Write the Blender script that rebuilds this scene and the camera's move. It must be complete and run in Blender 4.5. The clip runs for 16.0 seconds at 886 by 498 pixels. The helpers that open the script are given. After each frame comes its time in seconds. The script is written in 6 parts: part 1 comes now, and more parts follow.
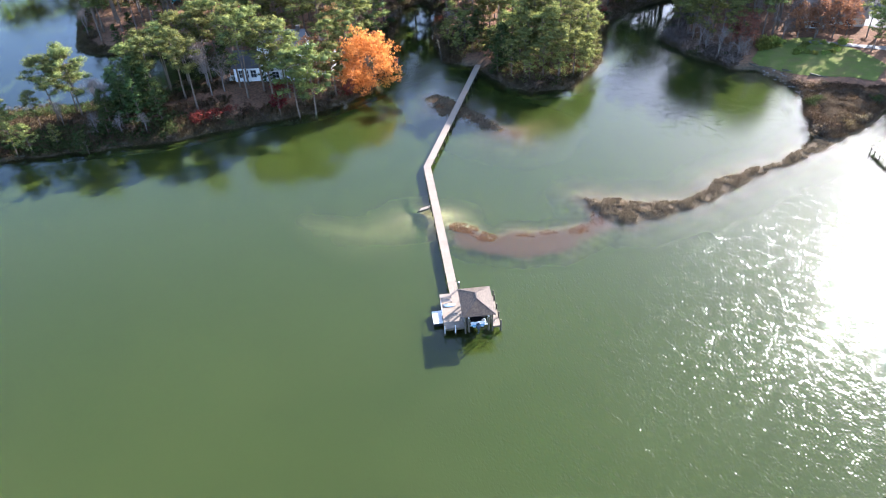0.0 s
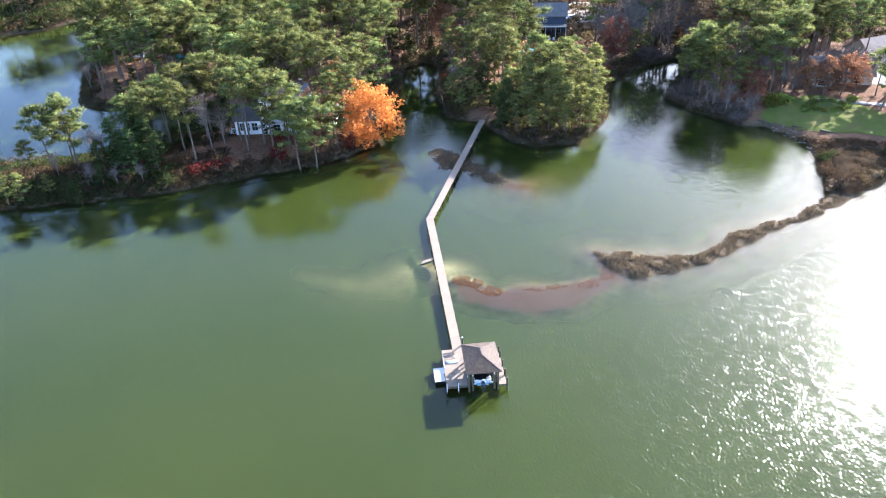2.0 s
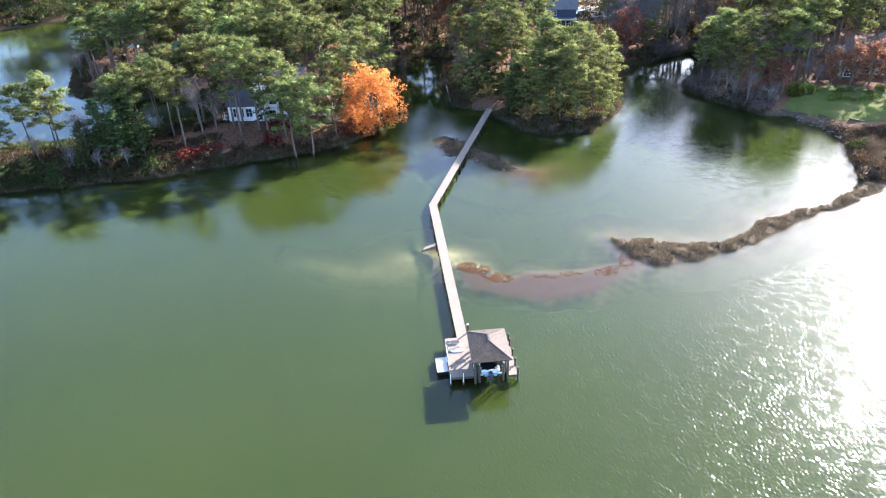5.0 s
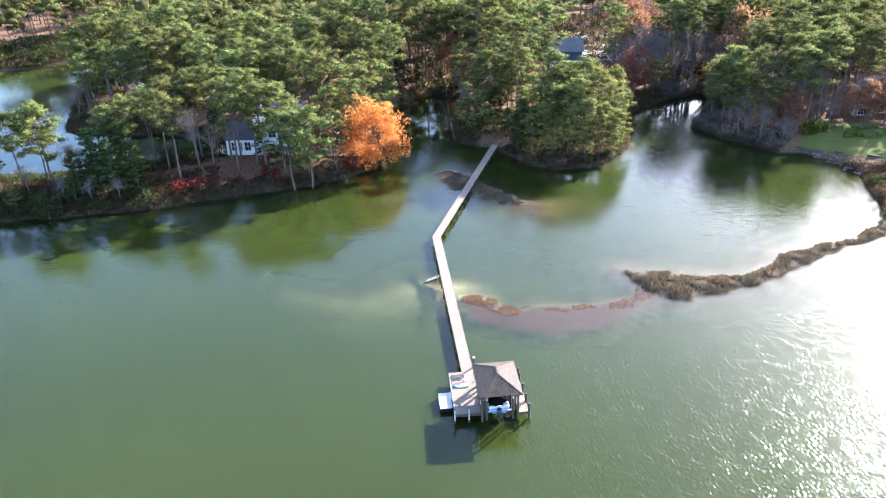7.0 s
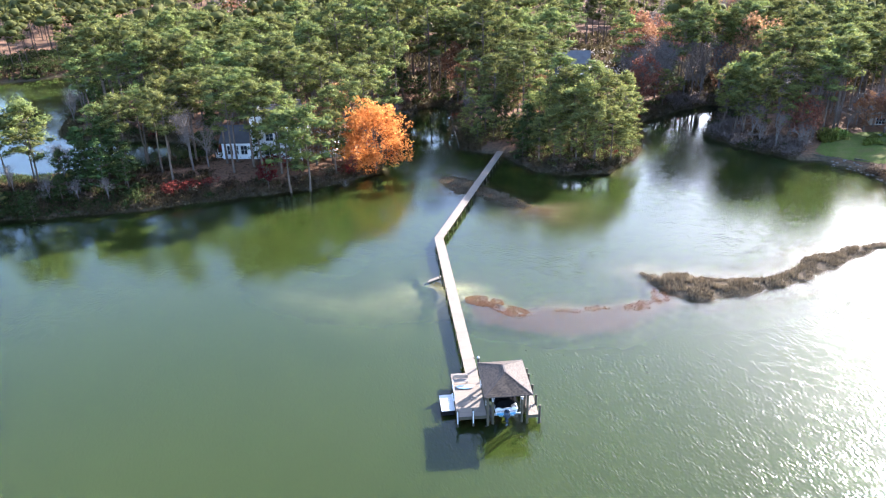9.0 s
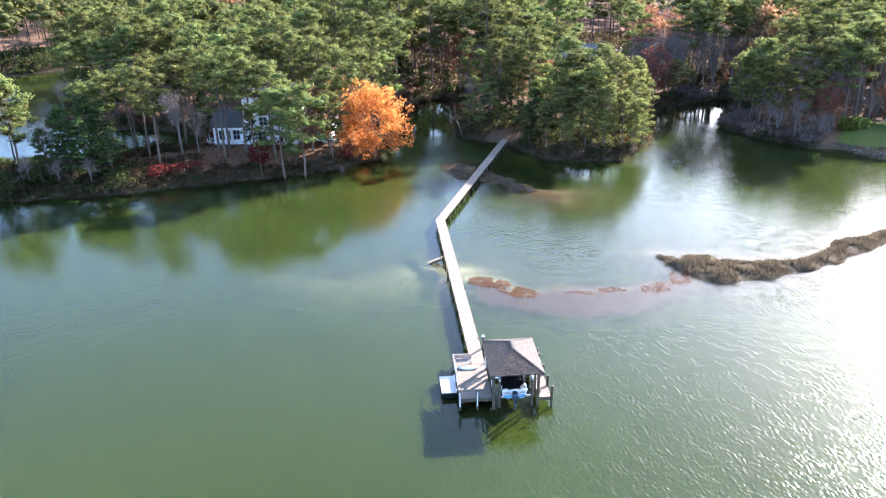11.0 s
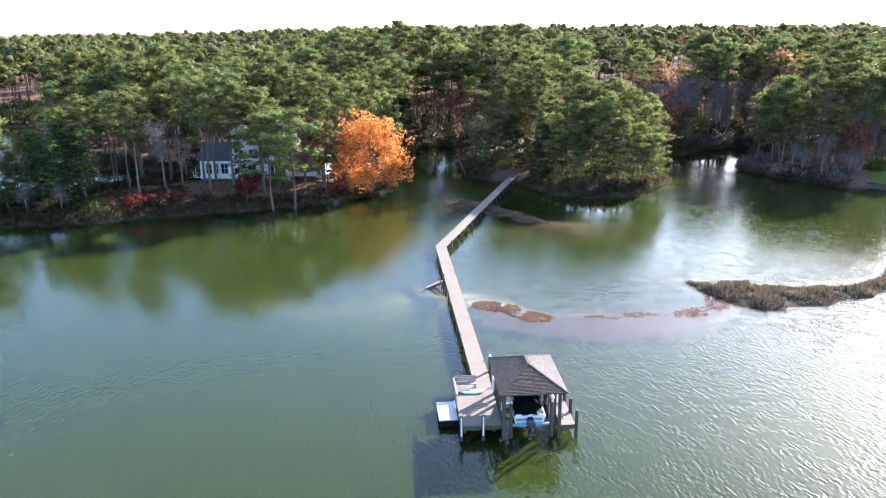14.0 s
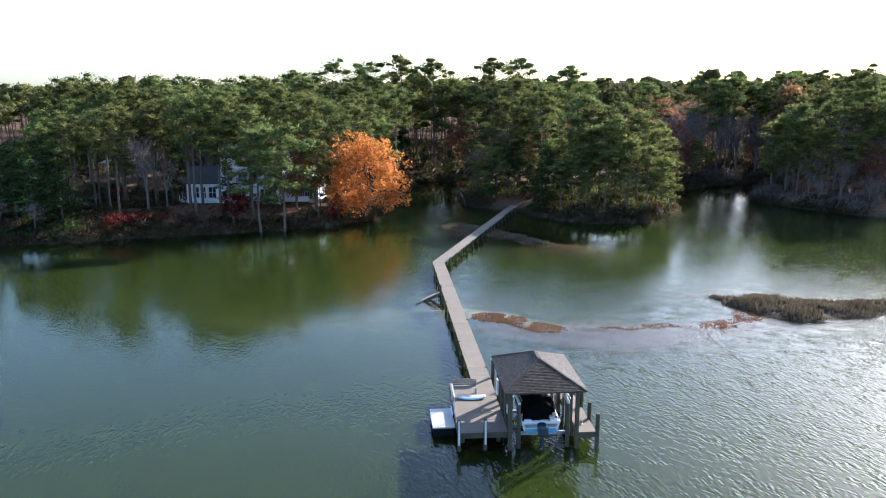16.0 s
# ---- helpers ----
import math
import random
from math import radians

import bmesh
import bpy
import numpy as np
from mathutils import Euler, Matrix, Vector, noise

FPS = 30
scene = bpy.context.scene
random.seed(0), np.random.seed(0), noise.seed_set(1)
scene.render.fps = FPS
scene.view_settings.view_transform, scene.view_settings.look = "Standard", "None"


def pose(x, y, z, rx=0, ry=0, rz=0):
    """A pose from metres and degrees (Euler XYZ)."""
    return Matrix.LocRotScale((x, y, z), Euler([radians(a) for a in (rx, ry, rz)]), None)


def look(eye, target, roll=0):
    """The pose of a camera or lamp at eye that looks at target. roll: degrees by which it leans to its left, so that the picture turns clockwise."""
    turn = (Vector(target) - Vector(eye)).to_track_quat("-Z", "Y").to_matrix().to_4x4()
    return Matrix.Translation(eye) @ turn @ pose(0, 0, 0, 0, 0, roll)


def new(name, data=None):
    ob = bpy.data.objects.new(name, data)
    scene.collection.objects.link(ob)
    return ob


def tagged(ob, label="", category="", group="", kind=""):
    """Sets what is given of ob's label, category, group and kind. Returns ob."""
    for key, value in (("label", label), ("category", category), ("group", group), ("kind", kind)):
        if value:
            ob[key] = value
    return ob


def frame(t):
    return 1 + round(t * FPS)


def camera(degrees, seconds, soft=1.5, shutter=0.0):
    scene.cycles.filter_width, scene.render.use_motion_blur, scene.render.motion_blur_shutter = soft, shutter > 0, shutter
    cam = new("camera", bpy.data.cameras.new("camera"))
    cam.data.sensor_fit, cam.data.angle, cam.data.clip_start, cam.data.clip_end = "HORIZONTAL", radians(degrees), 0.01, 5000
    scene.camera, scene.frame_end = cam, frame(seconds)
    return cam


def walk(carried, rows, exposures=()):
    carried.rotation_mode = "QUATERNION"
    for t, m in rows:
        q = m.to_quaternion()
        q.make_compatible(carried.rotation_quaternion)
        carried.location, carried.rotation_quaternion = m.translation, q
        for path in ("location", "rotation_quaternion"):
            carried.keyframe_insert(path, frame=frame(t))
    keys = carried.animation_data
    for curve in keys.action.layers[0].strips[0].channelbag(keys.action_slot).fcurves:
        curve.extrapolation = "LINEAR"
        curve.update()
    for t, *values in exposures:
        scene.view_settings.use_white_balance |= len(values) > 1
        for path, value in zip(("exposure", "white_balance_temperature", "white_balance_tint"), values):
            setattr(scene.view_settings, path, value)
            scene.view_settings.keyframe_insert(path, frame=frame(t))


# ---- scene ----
cam = camera(64.0, 16.0, 1.1)
PATH = [
    (0, (1.638, 1.092, 68.095), (1.564, 2.659, 66.854), -3.2),
    (0.5, (1.602, 1.992, 67.117), (1.527, 3.578, 65.901), -3.2),
    (1, (1.452, 2.668, 65.969), (1.377, 4.288, 64.799), -3.0),
    (1.5, (1.321, 3.419, 64.767), (1.247, 5.061, 63.628), -2.8),
    (2, (1.321, 4.189, 63.503), (1.245, 5.863, 62.412), -2.7),
    (2.5, (1.217, 4.894, 62.106), (1.14, 6.573, 61.022), -2.7),
    (3, (1.083, 5.676, 60.799), (1.005, 7.353, 59.712), -2.7),
    (5.5, (0.669, 9.932, 52.722), (0.583, 11.654, 51.708), -2.3),
    (6, (0.475, 10.829, 51.33), (0.389, 12.573, 50.354), -2.2),
    (6.5, (0.434, 11.659, 49.764), (0.345, 13.423, 48.825), -2.1),
    (7, (0.289, 12.523, 48.281), (0.2, 14.303, 47.375), -2.0),
    (7.5, (0.146, 13.353, 46.631), (0.056, 15.152, 45.762), -1.9),
    (8, (0.066, 14.251, 44.942), (-0.026, 16.069, 44.112), -1.8),
    (8.5, (0.01, 15.097, 43.331), (-0.084, 16.917, 42.506), -1.7),
    (9, (-0.062, 15.995, 41.819), (-0.157, 17.813, 40.992), -1.6),
    (11.5, (-0.457, 21.561, 33.365), (-0.556, 23.409, 32.605), -1.2),
    (12, (-0.461, 22.785, 31.849), (-0.562, 24.646, 31.125), -1.2),
    (12.5, (-0.455, 24.033, 30.202), (-0.559, 25.908, 29.515), -1.1),
    (13, (-0.559, 25.214, 28.634), (-0.663, 27.102, 27.981), -1.0),
    (13.5, (-0.61, 26.471, 27.07), (-0.715, 28.37, 26.452), -0.9),
    (14, (-0.654, 27.832, 25.363), (-0.761, 29.743, 24.785), -0.8),
    (14.5, (-0.67, 29.217, 23.581), (-0.778, 31.14, 23.045), -0.7),
    (15, (-0.723, 30.589, 21.969), (-0.832, 32.523, 21.472), -0.6),
    (15.5, (-0.733, 32.067, 20.143), (-0.842, 34.012, 19.69), -0.5),
    (16, (-0.743, 33.171, 18.686), (-0.851, 35.124, 18.271), -0.4),
]
walk(cam, [(t, look(eye, target, roll)) for t, eye, target, roll in PATH],
     [(0, 2.74, 5990, 17), (8, 2.76, 5960, 17), (12.5, 2.76, 5900, 16), (14, 2.44, 5850, 15), (16, 1.62, 5760, 12)])

# ---- sky, sun, exposure ----
SUN_DIR = Vector((0.598, 0.679, 0.425)).normalized()
SUN_ELEV = math.asin(SUN_DIR.z)
SUN_AZ = math.atan2(SUN_DIR.x, SUN_DIR.y)          # clockwise from +y
world = bpy.data.worlds.new("sky")
scene.world = world
world.use_nodes = True
wn = world.node_tree.nodes
sky = wn.new("ShaderNodeTexSky")
sky.sky_type = "NISHITA"
sky.sun_disc = False
sky.sun_elevation = SUN_ELEV
sky.sun_rotation = SUN_AZ
sky.air_density, sky.dust_density, sky.ozone_density = 1.1, 1.9, 4.0
wn["Background"].inputs["Strength"].default_value = 0.145
world.node_tree.links.new(sky.outputs[0], wn["Background"].inputs["Color"])
sun = new("sun", bpy.data.lights.new("sun", "SUN"))
sun.data.energy = 5.0
sun.data.angle = radians(0.53)
sun.data.color = (1.0, 0.95, 0.88)
sun.matrix_world = look((200, 260, 190), Vector((200, 260, 190)) - SUN_DIR)


# ---- node helpers ----
def material(name, rough=0.8, metallic=0.0, spec=0.3):
    m = bpy.data.materials.new(name)
    m.use_nodes = True
    b = m.node_tree.nodes["Principled BSDF"]
    b.inputs["Roughness"].default_value = rough
    b.inputs["Metallic"].default_value = metallic
    b.inputs["Specular IOR Level"].default_value = spec
    return m, m.node_tree.nodes, m.node_tree.links, b


def tex(nodes, links, kind, scale, coords=None, detail=4.0, squash=None, turn=0.0):
    n = nodes.new(kind)
    n.inputs["Scale"].default_value = scale
    if "Detail" in n.inputs:
        n.inputs["Detail"].default_value = detail
    if coords is not None:
        src = coords
        if squash:
            mp = nodes.new("ShaderNodeMapping")
            mp.inputs["Scale"].default_value = squash
            if turn:
                tn = nodes.new("ShaderNodeMapping")
                tn.inputs["Rotation"].default_value = (0, 0, radians(turn))
                links.new(coords, tn.inputs["Vector"])
                coords = tn.outputs[0]
            links.new(coords, mp.inputs["Vector"])
            src = mp.outputs[0]
        links.new(src, n.inputs["Vector"])
    return n


def ramp(nodes, links, fac, stops):
    r = nodes.new("ShaderNodeValToRGB")
    el = r.color_ramp.elements
    while len(el) < len(stops):
        el.new(0.5)
    for e, (p, c) in zip(el, stops):
        e.position = p
        e.color = (*c, 1)
    links.new(fac, r.inputs[0])
    return r


def mixc(nodes, links, fac, a, b, mode="MIX"):
    n = nodes.new("ShaderNodeMix")
    n.data_type, n.blend_type = "RGBA", mode
    for sock, v in ((n.inputs[0], fac), (n.inputs[6], a), (n.inputs[7], b)):
        if isinstance(v, bpy.types.NodeSocket):
            links.new(v, sock)
        elif isinstance(v, tuple):
            sock.default_value = (*v, 1)
        else:
            sock.default_value = v
    return n.outputs[2]


def math_node(nodes, links, op, a, b=0.0):
    n = nodes.new("ShaderNodeMath")
    n.operation = op
    for sock, v in ((n.inputs[0], a), (n.inputs[1], b)):
        if isinstance(v, bpy.types.NodeSocket):
            links.new(v, sock)
        else:
            sock.default_value = v
    return n.outputs[0]


def bump(nodes, links, height, b, strength=0.4, distance=0.02):
    n = nodes.new("ShaderNodeBump")
    n.inputs["Strength"].default_value = strength
    n.inputs["Distance"].default_value = distance
    links.new(height, n.inputs["Height"])
    links.new(n.outputs[0], b.inputs["Normal"])
    return n


def plain(name, colour, rough=0.6, vary=0.15, scale=3.0, metallic=0.0, grain=60.0, relief=0.15, islands=0.0, spec=0.3):
    """Painted, timber or stone-like surface: two scales of tone, fine relief, optional tone per piece."""
    m, nd, lk, b = material(name, rough, metallic, spec)
    co = nd.new("ShaderNodeTexCoord").outputs["Object"]
    big = tex(nd, lk, "ShaderNodeTexNoise", scale, co, 5.0)
    fine = tex(nd, lk, "ShaderNodeTexNoise", grain, co, 3.0)
    lo = tuple(c * (1 - vary) for c in colour)
    hi = tuple(min(1, c * (1 + vary)) for c in colour)
    c1 = ramp(nd, lk, big.outputs[0], [(0.3, lo), (0.7, hi)]).outputs[0]
    c2 = mixc(nd, lk, 0.25, c1, ramp(nd, lk, fine.outputs[0], [(0.3, tuple(c * 0.7 for c in colour)), (0.7, hi)]).outputs[0])
    if islands:
        g = nd.new("ShaderNodeNewGeometry").outputs["Random Per Island"]
        v = math_node(nd, lk, "MULTIPLY_ADD", g, islands)
        v.node.inputs[2].default_value = 1 - islands / 2
        gray = nd.new("ShaderNodeCombineColor")
        for i in range(3):
            lk.new(v, gray.inputs[i])
        c2 = mixc(nd, lk, 1.0, c2, gray.outputs[0], "MULTIPLY")
    lk.new(c2, b.inputs["Base Color"])
    bump(nd, lk, fine.outputs[0], b, relief, 0.01)
    return m


def foliage(name, dark, light, through_amount=0.35, vary=1.0):
    """Leaves or needles: tone varies by leaf, by tree and in soft patches; thin leaves let light through."""
    m, nd, lk, b = material(name, 0.85, 0.0, 0.04)
    geo = nd.new("ShaderNodeNewGeometry")
    info = nd.new("ShaderNodeObjectInfo")
    co = nd.new("ShaderNodeTexCoord").outputs["Object"]
    patch = tex(nd, lk, "ShaderNodeTexNoise", 0.45, co, 3.0)
    f = math_node(nd, lk, "ADD", math_node(nd, lk, "MULTIPLY", geo.outputs["Random Per Island"], 0.45),
                  math_node(nd, lk, "MULTIPLY", patch.outputs[0], 0.55))
    c = ramp(nd, lk, f, [(0.2, dark), (0.75, light)]).outputs[0]
    hsv = nd.new("ShaderNodeHueSaturation")
    lk.new(c, hsv.inputs["Color"])
    lk.new(math_node(nd, lk, "ADD", math_node(nd, lk, "MULTIPLY", info.outputs["Random"], 0.05 * vary), 0.5 - 0.027 * vary), hsv.inputs["Hue"])
    lk.new(math_node(nd, lk, "ADD", math_node(nd, lk, "MULTIPLY", info.outputs["Random"], 0.5 * vary), 1.0 - 0.25 * vary), hsv.inputs["Value"])
    lk.new(hsv.outputs[0], b.inputs["Base Color"])
    tr = nd.new("ShaderNodeBsdfTranslucent")
    lk.new(mixc(nd, lk, 1.0, hsv.outputs[0], (1.25, 1.22, 0.95), "MULTIPLY"), tr.inputs["Color"])
    mx = nd.new("ShaderNodeMixShader")
    mx.inputs[0].default_value = through_amount
    lk.new(b.outputs[0], mx.inputs[1])
    lk.new(tr.outputs[0], mx.inputs[2])
    lk.new(mx.outputs[0], nd["Material Output"].inputs["Surface"])
    return m


# ---- materials ----
M_NEEDLE = foliage("pine_needles", (0.038, 0.048, 0.022), (0.18, 0.2, 0.066), 0.55)
M_YOUNG = foliage("young_pine_needles", (0.052, 0.066, 0.027), (0.245, 0.266, 0.088), 0.55)
M_CEDAR = foliage("cedar_green", (0.02, 0.034, 0.013), (0.068, 0.092, 0.03), 0.3)
M_ORANGE = foliage("orange_oak_leaves", (0.34, 0.10, 0.024), (0.62, 0.265, 0.085), 0.5, 0.0)
M_RUST = foliage("rust_oak_leaves", (0.12, 0.06, 0.038), (0.33, 0.165, 0.10), 0.45)
M_REDLEAF = foliage("red_shrub_leaves", (0.10, 0.028, 0.02), (0.22, 0.065, 0.04), 0.35)
M_SHRUB = foliage("brown_green_shrub", (0.034, 0.026, 0.017), (0.105, 0.074, 0.042), 0.3)
M_HEDGE = foliage("clipped_hedge", (0.07, 0.10, 0.02), (0.26, 0.30, 0.07), 0.3)
M_MARSH = foliage("marsh_grass", (0.04, 0.032, 0.024), (0.2, 0.16, 0.11), 0.25)
M_REDGRASS = foliage("red_brown_grass", (0.10, 0.06, 0.036), (0.25, 0.15, 0.085), 0.35)
M_FARBARE = plain("far_bare_twigs", (0.165, 0.122, 0.1), 0.95, 0.3, 0.05)
M_TWIG = plain("grey_twigs", (0.14, 0.118, 0.104), 0.9, 0.25, 2.0)
M_BARK = plain("pine_bark", (0.105, 0.08, 0.062), 0.95, 0.35, 1.5, 0.0, 14.0, 0.6)
M_DECK = plain("weathered_decking", (0.155, 0.12, 0.088), 0.8, 0.12, 0.8, 0.0, 30.0, 0.15, 0.1)
M_TIMBER = plain("treated_timber", (0.066, 0.057, 0.037), 0.85, 0.25, 1.2, 0.0, 22.0, 0.3)
M_PILE = plain("piling_timber", (0.062, 0.054, 0.036), 0.9, 0.3, 1.0, 0.0, 20.0, 0.4)
M_GREYWOOD = plain("grey_weathered_wood", (0.24, 0.2, 0.165), 0.85, 0.2, 1.5, 0.0, 25.0, 0.3)
M_WHITE = plain("white_paint", (0.56, 0.555, 0.54), 0.45, 0.05, 1.5, 0.0, 40.0, 0.06)
M_FLOAT = plain("weathered_white_planks", (0.42, 0.395, 0.355), 0.6, 0.1, 2.0, 0.0, 40.0, 0.08)
M_BOARD = plain("paddle_board_white", (0.42, 0.45, 0.49), 0.35, 0.06, 2.0)
M_SIDING = plain("white_siding", (0.62, 0.64, 0.66), 0.6, 0.06, 0.7, 0.0, 20.0, 0.1)
M_SHINGLE = plain("brown_shingle", (0.072, 0.053, 0.038), 0.6, 0.14, 4.0, 0.0, 90.0, 0.3, 0.7, 0.13)
M_CAP = plain("dark_ridge_cap", (0.058, 0.046, 0.04), 0.9, 0.2, 2.0, 0.0, 80.0, 0.4)
M_SLATE = plain("dark_roof_shingle", (0.06, 0.058, 0.06), 0.9, 0.2, 0.6, 0.0, 40.0, 0.3)
M_GREYROOF = plain("grey_roof_shingle", (0.13, 0.125, 0.12), 0.9, 0.18, 0.6, 0.0, 40.0, 0.3)
M_BROWNROOF = plain("brown_roof_shingle", (0.20, 0.165, 0.14), 0.9, 0.2, 0.5, 0.0, 40.0, 0.3)
M_BLUEWALL = plain("slate_blue_siding", (0.055, 0.075, 0.11), 0.7, 0.12, 0.7)
M_TAUPE = plain("taupe_siding", (0.36, 0.31, 0.26), 0.7, 0.12, 0.7)
M_BLACK = plain("black_canvas", (0.009, 0.009, 0.01), 0.95, 0.3, 3.0, 0.0, 60.0, 0.15, 0.0, 0.08)
M_MOTOR = plain("dark_engine_paint", (0.03, 0.042, 0.06), 0.25, 0.15, 4.0, 0.0, 40.0, 0.02, 0.0, 0.6)
M_GEL = plain("white_gelcoat", (0.70, 0.71, 0.72), 0.2, 0.03, 1.0, 0.0, 30.0, 0.02, 0.0, 0.6)
M_BLUEGEL = plain("blue_gelcoat", (0.13, 0.36, 0.52), 0.2, 0.06, 1.0, 0.0, 30.0, 0.02, 0.0, 0.6)
M_VINYL = plain("tan_vinyl", (0.52, 0.40, 0.32), 0.5, 0.08, 3.0)
M_ALU = plain("brushed_aluminium", (0.62, 0.63, 0.64), 0.35, 0.06, 3.0, 0.9)
M_CONCRETE = plain("pale_concrete", (0.17, 0.16, 0.15), 0.9, 0.15, 0.6)
M_GRAVEL = plain("pale_gravel_drive", (0.34, 0.28, 0.22), 0.95, 0.2, 0.3, 0.0, 8.0, 0.4)
M_ASPHALT = plain("grey_asphalt", (0.13, 0.125, 0.125), 0.95, 0.15, 0.3, 0.0, 8.0, 0.3)
M_TEAL = plain("teal_pool_cover", (0.02, 0.30, 0.36), 0.5, 0.1, 1.0)
M_RIPRAP = plain("grey_stone", (0.1, 0.084, 0.07), 0.9, 0.2, 1.5, 0.0, 12.0, 0.4, 0.5)
M_CARSILVER = plain("silver_car_paint", (0.55, 0.57, 0.6), 0.25, 0.04, 1.0, 0.4)
M_CARDARK = plain("dark_car_paint", (0.04, 0.045, 0.055), 0.25, 0.05, 1.0)
M_RUBBER = plain("black_rubber", (0.02, 0.02, 0.02), 0.8)

M_GLASS, nd, lk, b = material("window_glass", 0.06, 0.0, 0.6)
b.inputs["Base Color"].default_value = (0.02, 0.025, 0.03, 1)


def lawn_material():
    m, nd, lk, b = material("lawn_turf", 0.95, 0.0, 0.03)
    co = nd.new("ShaderNodeTexCoord").outputs["Object"]
    n1 = tex(nd, lk, "ShaderNodeTexNoise", 0.25, co, 6.0)
    n2 = tex(nd, lk, "ShaderNodeTexNoise", 7.0, co, 4.0)
    c = ramp(nd, lk, n1.outputs[0], [(0.35, (0.085, 0.062, 0.03)), (0.5, (0.07, 0.085, 0.02)), (0.72, (0.125, 0.095, 0.042))]).outputs[0]
    c = mixc(nd, lk, 0.4, c, ramp(nd, lk, n2.outputs[0], [(0.3, (0.045, 0.055, 0.016)), (0.7, (0.14, 0.17, 0.035))]).outputs[0])
    lk.new(c, b.inputs["Base Color"])
    bump(nd, lk, n2.outputs[0], b, 0.7, 0.06)
    return m


M_LAWN = lawn_material()


def ground_material():
    """Leaf litter on land; sand and mud where the bed lies under or near the water, the mud carried up the banks for
    their shade too; weed on the shallow bar.
    """
    m, nd, lk, b = material("forest_floor_and_bed", 0.95, 0.0, 0.05)
    co = nd.new("ShaderNodeTexCoord").outputs["Object"]
    sep = nd.new("ShaderNodeSeparateXYZ")
    lk.new(co, sep.inputs[0])
    n1 = tex(nd, lk, "ShaderNodeTexNoise", 0.12, co, 6.0)
    n2 = tex(nd, lk, "ShaderNodeTexNoise", 2.2, co, 5.0)
    n3 = tex(nd, lk, "ShaderNodeTexVoronoi", 6.0, co)
    litter = ramp(nd, lk, n1.outputs[0], [(0.3, (0.05, 0.032, 0.022)), (0.5, (0.12, 0.062, 0.038)), (0.7, (0.20, 0.115, 0.065))]).outputs[0]
    litter = mixc(nd, lk, 0.45, litter, ramp(nd, lk, n2.outputs[0], [(0.3, (0.035, 0.025, 0.018)), (0.7, (0.24, 0.13, 0.07))]).outputs[0])
    pale = nd.new("ShaderNodeAttribute")
    pale.attribute_name = "sand"
    mud = ramp(nd, lk, n2.outputs[0], [(0.3, (0.045, 0.034, 0.022)), (0.7, (0.10, 0.075, 0.045))]).outputs[0]
    sand = mixc(nd, lk, pale.outputs["Fac"], mud, ramp(nd, lk, n2.outputs[0], [(0.3, (0.24, 0.21, 0.125)), (0.7, (0.37, 0.335, 0.215))]).outputs[0])
    # Mud tone climbs the banks, where it also paints in their shade.
    wet_shade = nd.new("ShaderNodeMapRange")
    wet_shade.inputs[1].default_value, wet_shade.inputs[2].default_value = 0.35, 1.3
    lk.new(math_node(nd, lk, "ADD", sep.outputs[2], math_node(nd, lk, "MULTIPLY", n2.outputs[0], 0.3)), wet_shade.inputs[0])
    c = mixc(nd, lk, wet_shade.outputs[0], sand, litter)
    weed = nd.new("ShaderNodeAttribute")
    weed.attribute_name = "weed"
    wf = math_node(nd, lk, "MULTIPLY", weed.outputs["Fac"], math_node(nd, lk, "ADD", 0.55, math_node(nd, lk, "MULTIPLY", n2.outputs[0], 0.7)))
    wf.node.use_clamp = True
    c = mixc(nd, lk, wf, c, ramp(nd, lk, n2.outputs[0], [(0.3, (0.022, 0.013, 0.007)), (0.7, (0.082, 0.042, 0.018))]).outputs[0])
    lk.new(c, b.inputs["Base Color"])
    bump(nd, lk, n3.outputs["Distance"], b, 0.6, 0.08)
    return m


M_GROUND = ground_material()


